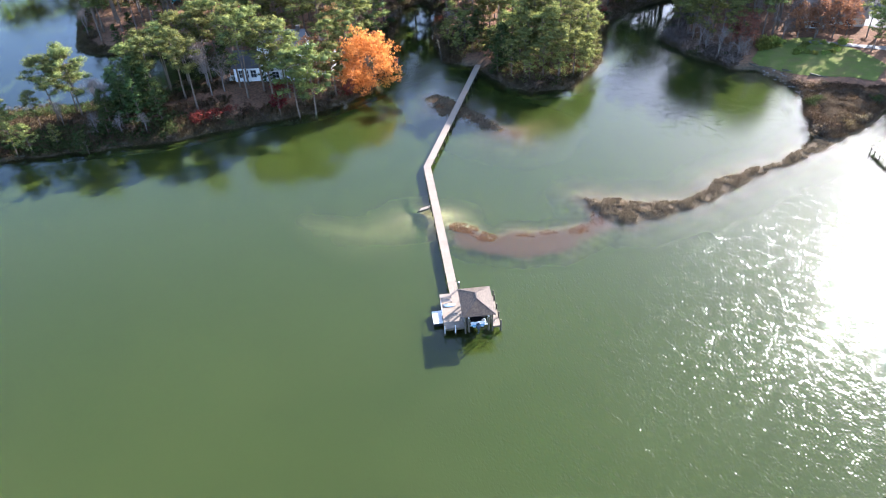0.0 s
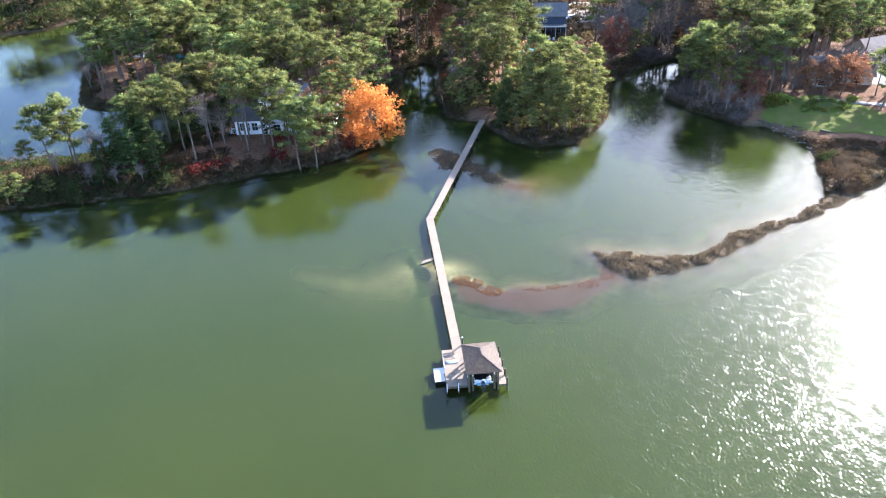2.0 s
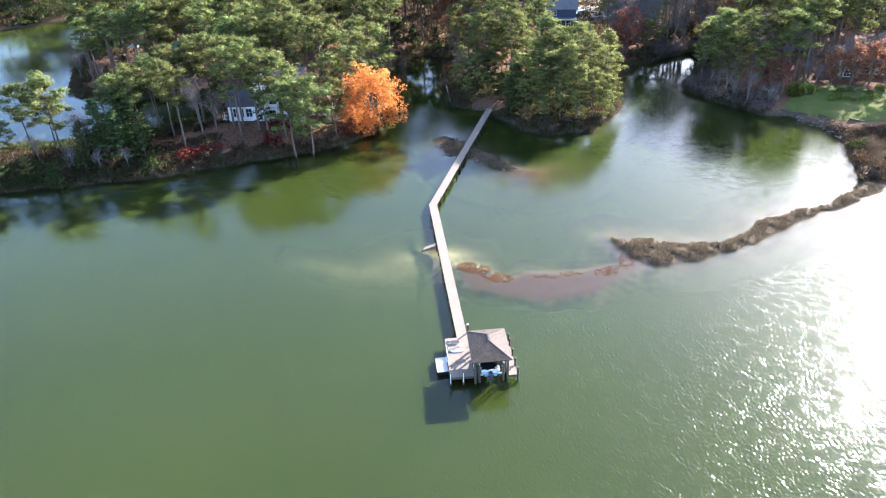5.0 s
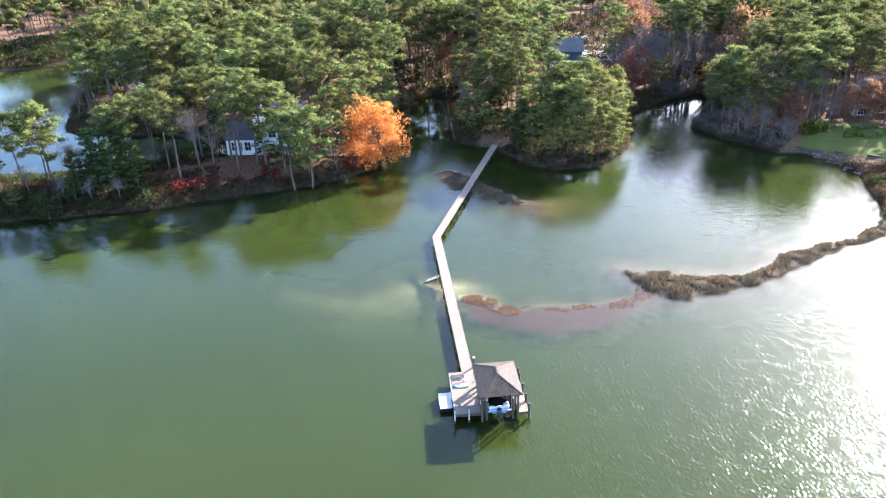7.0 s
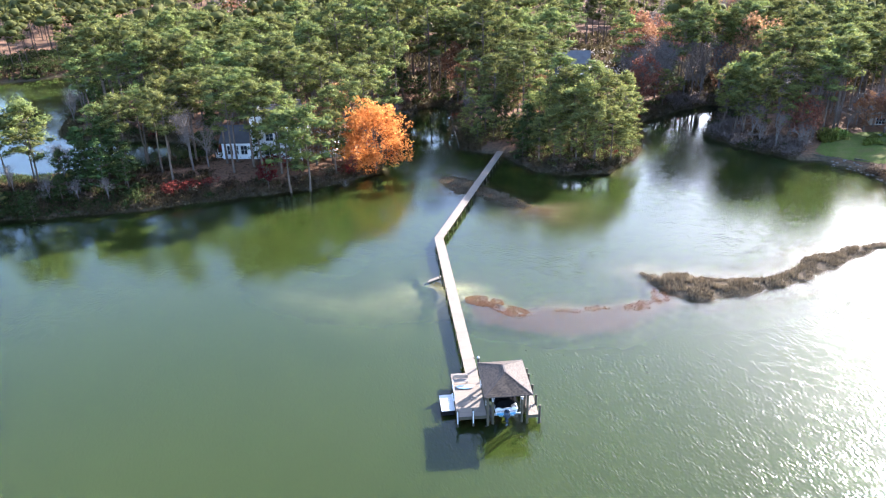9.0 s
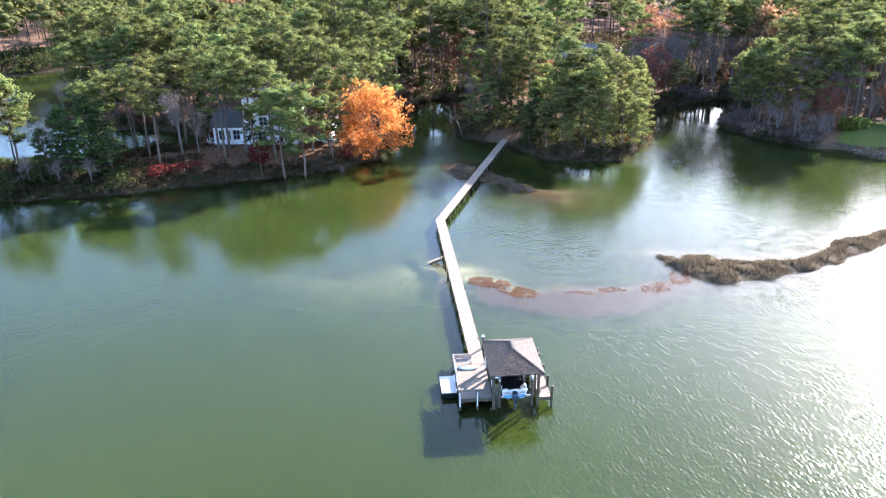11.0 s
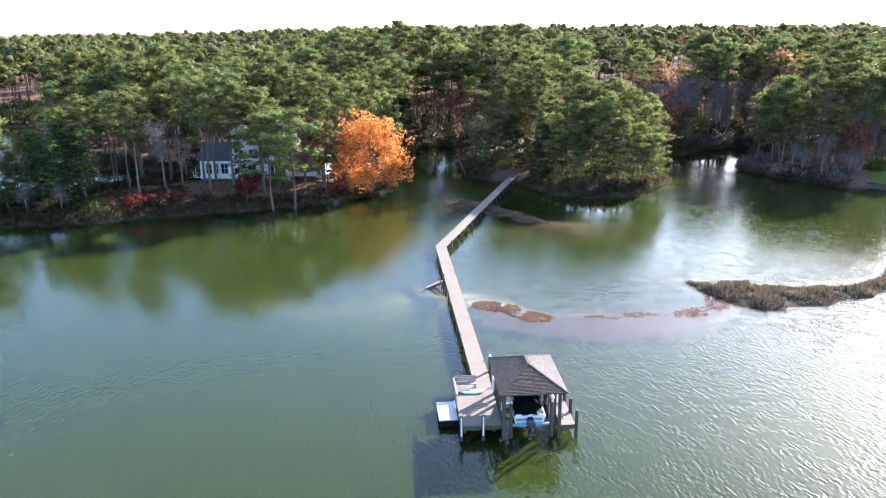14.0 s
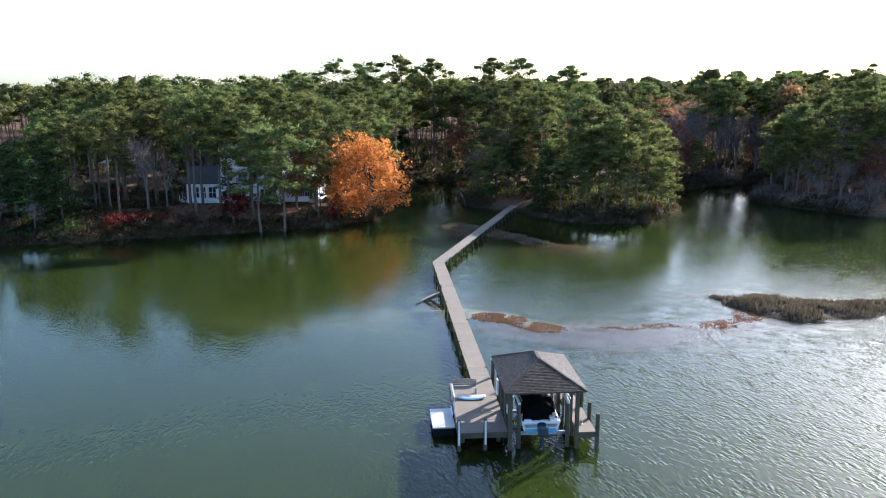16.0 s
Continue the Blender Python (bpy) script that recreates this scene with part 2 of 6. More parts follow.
def water_material():
    """Turbid estuary water: green scatter that thins over shallows, wind ripples, mirror gloss by Fresnel."""
    m = bpy.data.materials.new("turbid_water")
    m.use_nodes = True
    nd, lk = m.node_tree.nodes, m.node_tree.links
    nd.remove(nd["Principled BSDF"])
    co = nd.new("ShaderNodeTexCoord").outputs["Object"]
    # wind waves a hand high and long, short ripples riding on them, and slicks where the wind slackens
    w1 = tex(nd, lk, "ShaderNodeTexNoise", 3.3, co, 0.4, (0.6, 1.0, 1.0), 76.0)
    w2 = tex(nd, lk, "ShaderNodeTexNoise", 6.6, co, 0.0, (0.55, 1.0, 1.0), 66.0)
    gust = tex(nd, lk, "ShaderNodeTexNoise", 0.035, co, 3.0)
    h = math_node(nd, lk, "ADD", math_node(nd, lk, "MULTIPLY", math_node(nd, lk, "SUBTRACT", w1.outputs[0], 0.5), 0.25),
                  math_node(nd, lk, "MULTIPLY", math_node(nd, lk, "SUBTRACT", w2.outputs[0], 0.5), 0.17))
    # livelier patches, whose steeper facets catch the sun far from the glare
    chop = tex(nd, lk, "ShaderNodeTexNoise", 1.0, co, 2.0, (0.6, 1.0, 1.0), 40.0)
    cr = nd.new("ShaderNodeMapRange")
    cr.inputs[1].default_value, cr.inputs[2].default_value, cr.inputs[3].default_value, cr.inputs[4].default_value = 0.35, 0.72, 0.35, 2.1
    lk.new(chop.outputs[0], cr.inputs[0])
    h = math_node(nd, lk, "MULTIPLY", h, cr.outputs[0])
    gs = nd.new("ShaderNodeMapRange")
    gs.inputs[1].default_value, gs.inputs[2].default_value, gs.inputs[3].default_value, gs.inputs[4].default_value = 0.35, 0.65, 0.6, 1.0
    lk.new(gust.outputs[0], gs.inputs[0])
    calm = nd.new("ShaderNodeAttribute")
    calm.attribute_name = "calm"
    amp = math_node(nd, lk, "MULTIPLY", gs.outputs[0], math_node(nd, lk, "SUBTRACT", 1.0, calm.outputs["Fac"]))
    bp = nd.new("ShaderNodeBump")
    bp.inputs["Distance"].default_value = 0.17
    lk.new(amp, bp.inputs["Strength"])
    lk.new(h, bp.inputs["Height"])
    tone = tex(nd, lk, "ShaderNodeTexNoise", 0.02, co, 4.0)
    green = ramp(nd, lk, tone.outputs[0], [(0.3, (0.0102, 0.0156, 0.0028)), (0.7, (0.0132, 0.0192, 0.0039))]).outputs[0]
    # light spreads sideways in the cloudy water, so shadows on it have soft edges
    body = nd.new("ShaderNodeSubsurfaceScattering")
    body.falloff = "BURLEY"
    body.inputs["Scale"].default_value = 0.85
    body.inputs["Radius"].default_value = (0.9, 1.1, 1.0)
    lk.new(green, body.inputs["Color"])
    # sunlight bends steeper as it enters the water, so the scatter in it faces nearer to the sun
    flat = nd.new("ShaderNodeNewGeometry")
    steep = nd.new("ShaderNodeVectorMath")
    steep.inputs[1].default_value = 0.6 * SUN_DIR
    lk.new(flat.outputs["True Normal"], steep.inputs[0])
    bent = nd.new("ShaderNodeVectorMath")
    bent.operation = "NORMALIZE"
    lk.new(steep.outputs[0], bent.inputs[0])
    lk.new(bent.outputs[0], body.inputs["Normal"])
    clear = nd.new("ShaderNodeBsdfTransparent")
    clear.inputs["Color"].default_value = (0.80, 0.86, 0.70, 1)
    depth = nd.new("ShaderNodeAttribute")
    depth.attribute_name = "depth"
    mx = nd.new("ShaderNodeMixShader")
    lk.new(depth.outputs["Fac"], mx.inputs[0])
    lk.new(clear.outputs[0], mx.inputs[1])
    lk.new(body.outputs[0], mx.inputs[2])
    gl = nd.new("ShaderNodeBsdfGlossy")
    gl.inputs["Roughness"].default_value = 0.08
    rg = nd.new("ShaderNodeMapRange")
    rg.inputs[3].default_value, rg.inputs[4].default_value = 0.12, 0.04
    lk.new(calm.outputs["Fac"], rg.inputs[0])
    lk.new(rg.outputs[0], gl.inputs["Roughness"])
    lk.new(bp.outputs[0], gl.inputs["Normal"])
    fr = nd.new("ShaderNodeFresnel")
    fr.inputs["IOR"].default_value = 1.3
    lk.new(bp.outputs[0], fr.inputs["Normal"])
    top = nd.new("ShaderNodeMixShader")
    lk.new(fr.outputs[0], top.inputs[0])
    lk.new(mx.outputs[0], top.inputs[1])
    lk.new(gl.outputs[0], top.inputs[2])
    lk.new(top.outputs[0], nd["Material Output"].inputs["Surface"])
    return m


M_WATER = water_material()


# ---- mesh helpers ----
def part(name, bm, mat, parent=None, label="", smooth=False):
    """Links a bmesh as one mesh object, as a child of parent where one is given."""
    me = bpy.data.meshes.new(name)
    bmesh.ops.recalc_face_normals(bm, faces=bm.faces)
    bm.to_mesh(me)
    bm.free()
    me.materials.append(mat)
    if smooth:
        me.polygons.foreach_set("use_smooth", [True] * len(me.polygons))
    ob = new(name, me)
    ob.parent = parent
    if label:
        tagged(ob, label)
    return ob


def array_mesh(name, verts, faces, mat):
    """A mesh from arrays of vertices and equal-sided faces."""
    me = bpy.data.meshes.new(name)
    verts, faces = np.asarray(verts, np.float32), np.asarray(faces, np.int32)
    k = faces.shape[1]
    me.vertices.add(len(verts))
    me.vertices.foreach_set("co", verts.ravel())
    me.loops.add(faces.size)
    me.loops.foreach_set("vertex_index", faces.ravel())
    me.polygons.add(len(faces))
    me.polygons.foreach_set("loop_start", np.arange(0, faces.size, k, dtype=np.int32))
    me.update(calc_edges=True)
    me.shade_flat()
    me.materials.append(mat)
    return me


def empty(name, m, label="", category="", group=""):
    ob = new(name)
    ob.matrix_basis = m
    return tagged(ob, label, category, group)


def box(bm, x0, x1, y0, y1, z0, z1, bevel=0.0):
    r = bmesh.ops.create_cube(bm, size=1.0)["verts"]
    for v in r:
        v.co = Vector((x0 + (v.co.x + 0.5) * (x1 - x0), y0 + (v.co.y + 0.5) * (y1 - y0), z0 + (v.co.z + 0.5) * (z1 - z0)))
    if bevel:
        edges = list({e for v in r for e in v.link_edges})
        bmesh.ops.bevel(bm, geom=edges, offset=bevel, segments=1, affect="EDGES")
    return r


def boxed(x0, x1, y0, y1, z0, z1, bevel=0.0):
    bm = bmesh.new()
    box(bm, x0, x1, y0, y1, z0, z1, bevel)
    return bm


def tube(bm, a, b2, r0, r1, sides=8, caps=True):
    a, b2 = Vector(a), Vector(b2)
    d = b2 - a
    m = Matrix.Translation((a + b2) / 2) @ d.to_track_quat("Z", "Y").to_matrix().to_4x4()
    return bmesh.ops.create_cone(bm, cap_ends=caps, segments=sides, radius1=r0, radius2=r1, depth=d.length, matrix=m)["verts"]


def tubed(a, b2, r0, r1, sides=10):
    bm = bmesh.new()
    tube(bm, a, b2, r0, r1, sides)
    return bm


def poly_prism(pts, z0, z1):
    bm = bmesh.new()
    lo = [bm.verts.new((x, y, z0)) for x, y in pts]
    hi = [bm.verts.new((x, y, z1)) for x, y in pts]
    n = len(pts)
    bm.faces.new(lo[::-1])
    bm.faces.new(hi)
    for i in range(n):
        bm.faces.new((lo[i], lo[(i + 1) % n], hi[(i + 1) % n], hi[i]))
    return bm


# ---- land and water ----
SHORE_WEST = [(-140, 126), (-125, 117), (-100, 116.5), (-88, 118), (-78, 120), (-68, 121.8), (-57, 123.6), (-48.5, 127), (-38, 131.2),
              (-30, 133.6), (-24.8, 137), (-19, 142), (-17.2, 162), (-15.8, 180), (-15, 192), (-11, 197), (-7, 194), (-6, 187.8)]
SHORE_POINT = [(-5, 173), (-3, 157), (4, 154), (6.3, 150), (11, 142.8), (16, 140.2), (24.2, 140.8), (28.7, 148), (32.2, 153.6),
               (34.7, 170), (37, 176), (48.8, 188.2), (58, 193), (62, 191), (56, 180), (49, 167), (48.7, 165), (51.9, 158)]
SHORE_EAST = [(59.9, 147.5), (65, 147), (70.5, 137), (67.5, 126), (66, 118), (68, 115), (78.3, 121.5), (83, 127), (100, 131), (140, 128),
              (300, 110), (6000, 60), (6000, 9000), (-6000, 9000), (-6000, 140)]
SHORE_ARM = [(-300, 200), (-152, 236), (-138.6, 243.7), (-128, 262), (-122.4, 277.5), (-123, 300), (-127.4, 377.7), (-118, 400), (-97, 398),
             (-97, 360), (-106, 280), (-106, 235), (-108.5, 203), (-101, 184), (-96, 173), (-92.6, 170.2), (-81.4, 167.5), (-70, 167)]
SHORE_COVE = [(-60, 163), (-55, 156), (-60, 149), (-70, 143), (-82, 139.5), (-95, 138), (-105, 134), (-125, 131)]
LAND = np.array(SHORE_WEST + SHORE_POINT + SHORE_EAST + SHORE_ARM + SHORE_COVE, float)
MARSH_BANK = np.array([(20.9, 100.1), (24, 99.4), (30, 98.5), (35, 97.7), (40.5, 100.1), (43.6, 104.1), (49, 106.2), (57, 109.4), (66, 116.5),
                       (69, 115), (60, 109), (54.9, 106.8), (48.7, 102.5), (42.8, 98.7), (37.4, 95.6), (32.6, 93.9), (26.7, 92), (23.6, 94.2), (21.8, 97)])
RED_BAR = np.array([(-1.5, 93.4), (1.7, 92.2), (5.1, 89.4), (7.9, 90.9), (13.3, 90.9), (17.8, 91.5), (21.2, 93.6), (21.3, 97.3), (23.5, 94.5),
                    (25, 91.5), (22, 90.2), (19, 87.6), (15.3, 85.4), (10.1, 84.7), (5, 85.5), (0.7, 87.4), (-1.2, 90.8)])
SHADE_MARSH = np.array([(-6.8, 139.2), (-4.6, 141), (-0.4, 137.6), (1.6, 134.5), (5.4, 130.4), (8, 126.4), (9, 124.5), (7.4, 122.8), (3.4, 126.2), (-0.4, 130), (-4.8, 130.8)])
DIM_BAR = np.array([(8, 126), (12.7, 123), (11.7, 119.6), (7.7, 121.8), (3.4, 125.6), (5, 129)])
SAND_CORE = np.array([(-26, 96.5), (-16, 95.5), (-10.6, 99.1), (-6, 100.3), (-1.1, 99.2), (1.4, 95.6), (-1, 90), (-6.4, 89.5), (-12, 88.2), (-18, 89)])


def inside(px, py, poly):
    hit = np.zeros(px.shape, bool)
    x0, y0 = poly[-1]
    for x1, y1 in poly:
        cross = ((y0 > py) != (y1 > py)) & (px < (x1 - x0) * (py - y0) / (y1 - y0 + 1e-12) + x0)
        hit ^= cross
        x0, y0 = x1, y1
    return hit


def reach(px, py, poly):
    """Signed distance to a polygon's outline, positive inside."""
    best = np.full(px.shape, 1e9)
    x0, y0 = poly[-1]
    for x1, y1 in poly:
        dx, dy = x1 - x0, y1 - y0
        t = np.clip(((px - x0) * dx + (py - y0) * dy) / (dx * dx + dy * dy + 1e-9), 0, 1)
        best = np.minimum(best, np.hypot(px - x0 - t * dx, py - y0 - t * dy))
        x0, y0 = x1, y1
    return np.where(inside(px, py, poly), best, -best)


def wobble(px, py):
    return 0.9 * np.sin(px * 0.61 + 1.3 * np.sin(py * 0.37)) * np.sin(py * 0.53 + 0.7) + 0.5 * np.sin(px * 1.7 + py * 1.1) * np.sin(py * 1.9 - px * 0.6)


def height(px, py):
    """Ground level: banks, gentle rise inland, shallow bars in the cove, deeper bed elsewhere."""
    px, py = np.asarray(px, float), np.asarray(py, float)
    d = reach(px, py, LAND) + 0.45 * wobble(px, py)
    rise = np.where(d > 0, 0.1 + 2.35 * (1 - np.exp(-d / 5.0)) + np.clip(d - 30, 0, 400) * 0.007, np.maximum(d * 0.6, -2.6))
    rise = rise + np.where(d > 3, 0.12 * wobble(px * 0.5, py * 0.5), 0)
    hill = 9 * np.exp(-((px + 60) ** 2 + (py - 900) ** 2) / 160000.0)
    rise = rise + np.where(d > 60, hill, 0)
    m = reach(px, py, MARSH_BANK) + 0.5 * wobble(px * 1.4, py * 1.4)
    rise = np.maximum(rise, np.where(m > 0, 0.1 + 0.14 * np.clip(m, 0, 1.5), m * 0.3))
    s = reach(px, py, SHADE_MARSH) + 0.4 * wobble(px, py)
    rise = np.maximum(rise, np.where(s > 0, -0.1 + 0.1 * np.clip(s, 0, 1.6), -0.1 + s * 0.35))
    r = reach(px, py, RED_BAR) + 0.4 * wobble(px * 1.3, py * 1.3)
    rise = np.maximum(rise, np.minimum(-0.16 + np.clip(r, -20, 1.2) * np.where(r < 0, 0.55, 0.14), -0.03))
    r2 = reach(px, py, DIM_BAR) + 0.4 * wobble(px, py)
    rise = np.maximum(rise, np.minimum(-0.12 + np.clip(r2, -20, 0.7) * 0.18, -0.03))
    c = reach(px, py, SAND_CORE) + 1.0 * wobble(px * 0.6, py * 0.6)
    bump2 = np.exp(-((px + 2) ** 2 / 42.0 + (py - 95.5) ** 2 / 14.0))
    rise = np.maximum(rise, -1.75 + np.clip(c, -8, 3) * 0.13 + 0.95 * bump2)
    return rise


def grading(lo, hi, fine0, fine1, step, grow=1.25):
    mid = list(np.arange(fine0, fine1 + 1e-6, step))
    s, a = step, []
    x = fine0
    while x > lo:
        s *= grow
        x -= s
        a.append(x)
    s, c = step, []
    x = fine1
    while x < hi:
        s *= grow
        x += s
        c.append(x)
    return np.array(a[::-1] + mid + c)


GX = np.unique(np.concatenate([grading(-4000, 4000, -110, 100, 1.05, 1.2), np.arange(-5, 30, 0.45)]))
GY = np.unique(np.concatenate([grading(-3000, 4800, 80, 202, 1.05, 1.2), np.arange(82, 102, 0.45)]))


def sheet(name, level, mat, attributes=()):
    gx, gy = np.meshgrid(GX, GY)
    v = np.stack([gx.ravel(), gy.ravel(), np.broadcast_to(level, gx.shape).ravel()], 1)
    nx, ny = len(GX), len(GY)
    i = (np.arange(ny - 1)[:, None] * nx + np.arange(nx - 1)[None, :]).ravel()
    me = array_mesh(name, v, np.stack([i, i + 1, i + nx + 1, i + nx], 1), mat)
    me.shade_smooth()
    for key, values in attributes:
        at = me.attributes.new(key, "FLOAT", "POINT")
        at.data.foreach_set("value", np.asarray(values, np.float32).ravel())
    return new(name, me)


gx, gy = np.meshgrid(GX, GY)
BED = height(gx, gy)
weed = np.clip(0.5 + np.maximum(np.maximum(reach(gx, gy, RED_BAR), reach(gx, gy, DIM_BAR)), reach(gx, gy, SHADE_MARSH)) + 0.4 * wobble(gx * 1.3, gy * 1.3), 0, 1)
sandy = np.clip(0.6 + reach(gx, gy, SAND_CORE) / 6 + 0.1 * wobble(gx, gy), 0, 1)
tagged(sheet("ground", BED, M_GROUND, [("weed", weed), ("sand", sandy)]), "brown leaf-littered banks and sandy creek bed", "ground", kind="structure")
turbid = 1 - np.exp(-np.clip(-BED, 0, 9) * 1.4)
land_reach = reach(gx, gy, LAND)
shelter = np.clip(1 - (-land_reach) / 11.0, 0, 1) * 0.8 * np.clip((gy - 108) / 22, 0, 1) * np.clip((gx + 26) / 8, 0, 1)
shelter = np.maximum(shelter, 0.94 * np.clip((gy - 157) / 14, 0, 1) * (gx > 20))
shelter = np.maximum(shelter, 0.93 * np.clip(1.3 - np.hypot((gx - 13) / 17, (gy - 136) / 11), 0, 1) ** 0.6)
shelter = np.maximum(shelter, 0.9 * np.clip((gy - 150) / 10, 0, 1) * (gx < 5) * (gx > -22))
shelter = np.maximum(shelter, 0.5 * np.clip((gy - 100) / 14, 0, 1))
shelter = np.maximum(shelter, 0.68 * np.clip((12 - gx) / 26, 0, 1))
shelter = np.maximum(shelter, 0.8 * np.clip(1 + land_reach / 14.0, 0, 1) ** 0.5 * (gx < -15))
water = tagged(sheet("water", 0.0, M_WATER, [("depth", turbid), ("calm", shelter)]), "green turbid creek water with wind ripples", "water", kind="structure")
water.visible_shadow = False


# ---- pier, walkway and boathouse ----
DOCK = pose(2.4, 71.15, 0, 0, 0, 6.6)
DECK_Z = 0.95


def to_dock(u, v):
    p = DOCK @ Vector((u, v, 0))
    return p.x, p.y


def piling(name, parent, x, y, z0, z1, r=0.13, mat=None, label=""):
    bm = bmesh.new()
    tube(bm, (x, y, z0), (x + random.uniform(-0.02, 0.02), y + random.uniform(-0.02, 0.02), z1), r * 1.06, r * 0.94, 12)
    bmesh.ops.bevel(bm, geom=[e for e in bm.edges if abs(e.verts[0].co.z - z1) < 0.05 and abs(e.verts[1].co.z - z1) < 0.05], offset=0.02, segments=1, affect="EDGES")
    return part(name, bm, mat or M_PILE, parent, label)


def planks(parent, p0, p1, width, z, board=0.14, gap=0.006, skew0=0.0, skew1=0.0, name="deck_board"):
    """Boards laid across a strip from p0 to p1; the ends may be mitred."""
    p0, p1 = Vector((*p0, 0)), Vector((*p1, 0))
    d = (p1 - p0)
    n = max(1, int(d.length / board))
    ux = d.normalized()
    uy = Vector((-ux.y, ux.x, 0))
    verts, faces = [], []
    for i in range(n):
        w = random.uniform(-0.012, 0.012)
        zz = z + random.uniform(-0.003, 0.003)
        ring = []
        for s in (-1, 1):
            f0, f1 = i / n, (i + 1) / n
            for f in (f0, f1):
                sk = s * (skew0 * (1 - f) + skew1 * f)
                at = p0 + ux * (f * d.length + sk + (gap / 2 if f == f0 else -gap / 2)) + uy * (s * (width / 2) + w)
                ring.append(at)
        a, b2, c, e = ring[0], ring[1], ring[3], ring[2]
        k = len(verts)
        for q in (a, b2, c, e):
            verts.append((q.x, q.y, zz))
        for q in (a, b2, c, e):
            verts.append((q.x, q.y, zz - 0.035))
        faces += [(k, k + 1, k + 2, k + 3), (k + 7, k + 6, k + 5, k + 4), (k, k + 4, k + 5, k + 1), (k + 1, k + 5, k + 6, k + 2), (k + 2, k + 6, k + 7, k + 3), (k + 3, k + 7, k + 4, k)]
    ob = new(name, array_mesh(name, verts, faces, M_DECK))
    ob.parent = parent
    return tagged(ob, "weathered pinkish-tan boards laid crosswise", kind="stuff")


def strip_box(p0, p1, off, w, z0, z1):
    """A beam along p0-p1, off to its left by off, w wide."""
    a, b2 = Vector((*p0, 0)), Vector((*p1, 0))
    ux = (b2 - a).normalized()
    uy = Vector((-ux.y, ux.x, 0))
    q = [a + uy * (off - w / 2), b2 + uy * (off - w / 2), b2 + uy * (off + w / 2), a + uy * (off + w / 2)]
    return poly_prism([(v.x, v.y) for v in q], z0, z1)


WALK_W = 1.28
BEND = (-5.5, 109.75)
WALK_END = (4.75, 152.6)
WALK_START = to_dock(-2.5, 4.9)

pier = empty("walkway_pier", pose(0, 0, 0), "long timber walkway pier on pilings with a bend", "pier")
half = math.atan2(WALK_END[0] - BEND[0], WALK_END[1] - BEND[1]) / 2 - math.atan2(BEND[0] - WALK_START[0], BEND[1] - WALK_START[1]) / 2
mitre = math.tan(half) * WALK_W / 2
planks(pier, WALK_START, BEND, WALK_W, DECK_Z, skew1=mitre)
planks(pier, BEND, WALK_END, WALK_W, DECK_Z, skew0=-mitre)
for a, b2 in ((WALK_START, BEND), (BEND, WALK_END)):
    for off in (-0.5, 0.0, 0.5):
        part("stringer", strip_box(a, b2, off, 0.06, DECK_Z - 0.25, DECK_Z - 0.04), M_TIMBER, pier)
    d = Vector((b2[0] - a[0], b2[1] - a[1]))
    n = round(d.length / 2.55)
    ux = d.normalized()
    for i in range(1, n):
        c = Vector(a) + d * (i / n)
        for s in (-1, 1):
            q = c + Vector((-ux.y, ux.x)) * s * (WALK_W / 2 - 0.02)
            piling("piling", pier, q.x, q.y, -2.4, DECK_Z - 0.06 if (i + s) % 4 else DECK_Z + 0.05, 0.105)
        l, r = c + Vector((-ux.y, ux.x)) * 0.72, c - Vector((-ux.y, ux.x)) * 0.72
        part("cross_beam", strip_box((l.x, l.y), (r.x, r.y), 0.0, 0.07, DECK_Z - 0.45, DECK_Z - 0.25), M_TIMBER, pier)

# stairs down to the sand beside the walkway
stair = empty("wooden_stairs", pose(-4.62, 97.3, 0, 0, 0, 8.2 + 62), "grey wooden stairs from the walkway down into the water", "stairs")
for s in (-0.42, 0.42):
    bm = bmesh.new()
    vs = [bm.verts.new((s + dx, y, z)) for dx in (-0.03, 0.03) for y, z in ((0.0, 0.9), (2.3, -0.35), (2.3, -0.6), (0.0, 0.62))]
    bm.faces.new(vs[:4]), bm.faces.new(vs[4:][::-1])
    for i in range(4):
        bm.faces.new((vs[i], vs[4 + i], vs[4 + (i + 1) % 4], vs[(i + 1) % 4]))
    part("stringer", bm, M_TIMBER, stair)
for i in range(6):
    part("tread", boxed(-0.42, 0.42, 0.12 + 0.36 * i, 0.38 + 0.36 * i, 0.78 - 0.195 * i, 0.82 - 0.195 * i, 0.004), M_DECK, stair)
for s in (-0.46, 0.46):
    part("handrail_post", boxed(s - 0.035, s + 0.035, 0.02, 0.09, 0.6, 1.55), M_TIMBER, stair)

# dock platform
dock = empty("boat_dock", DOCK, "timber boat dock platform with finger pier on pilings", "dock")
planks(dock, (-3.25, -2.02), (-3.25, 4.95), 2.7, DECK_Z + 0.004, name="deck_board")
planks(dock, (2.38, -2.35), (2.38, 3.5), 0.96, DECK_Z + 0.004)
planks(dock, (-1.88, 3.0), (1.88, 3.0), 0.96, DECK_Z + 0.004)
for x0, x1, y0, y1 in ((-4.6, -1.9, -2.06, -2.02), (1.9, 2.86, -2.39, -2.35)):
    part("fascia_board", boxed(x0, x1, y0, y1, DECK_Z - 0.3, DECK_Z + 0.01), M_TIMBER, dock)
for x in (-4.6, -1.9, 1.92, 2.88):
    part("rim_joist", boxed(x - 0.025, x + 0.025, -2.0, 4.9 if x < 0 else 3.45, DECK_Z - 0.3, DECK_Z - 0.04), M_TIMBER, dock)
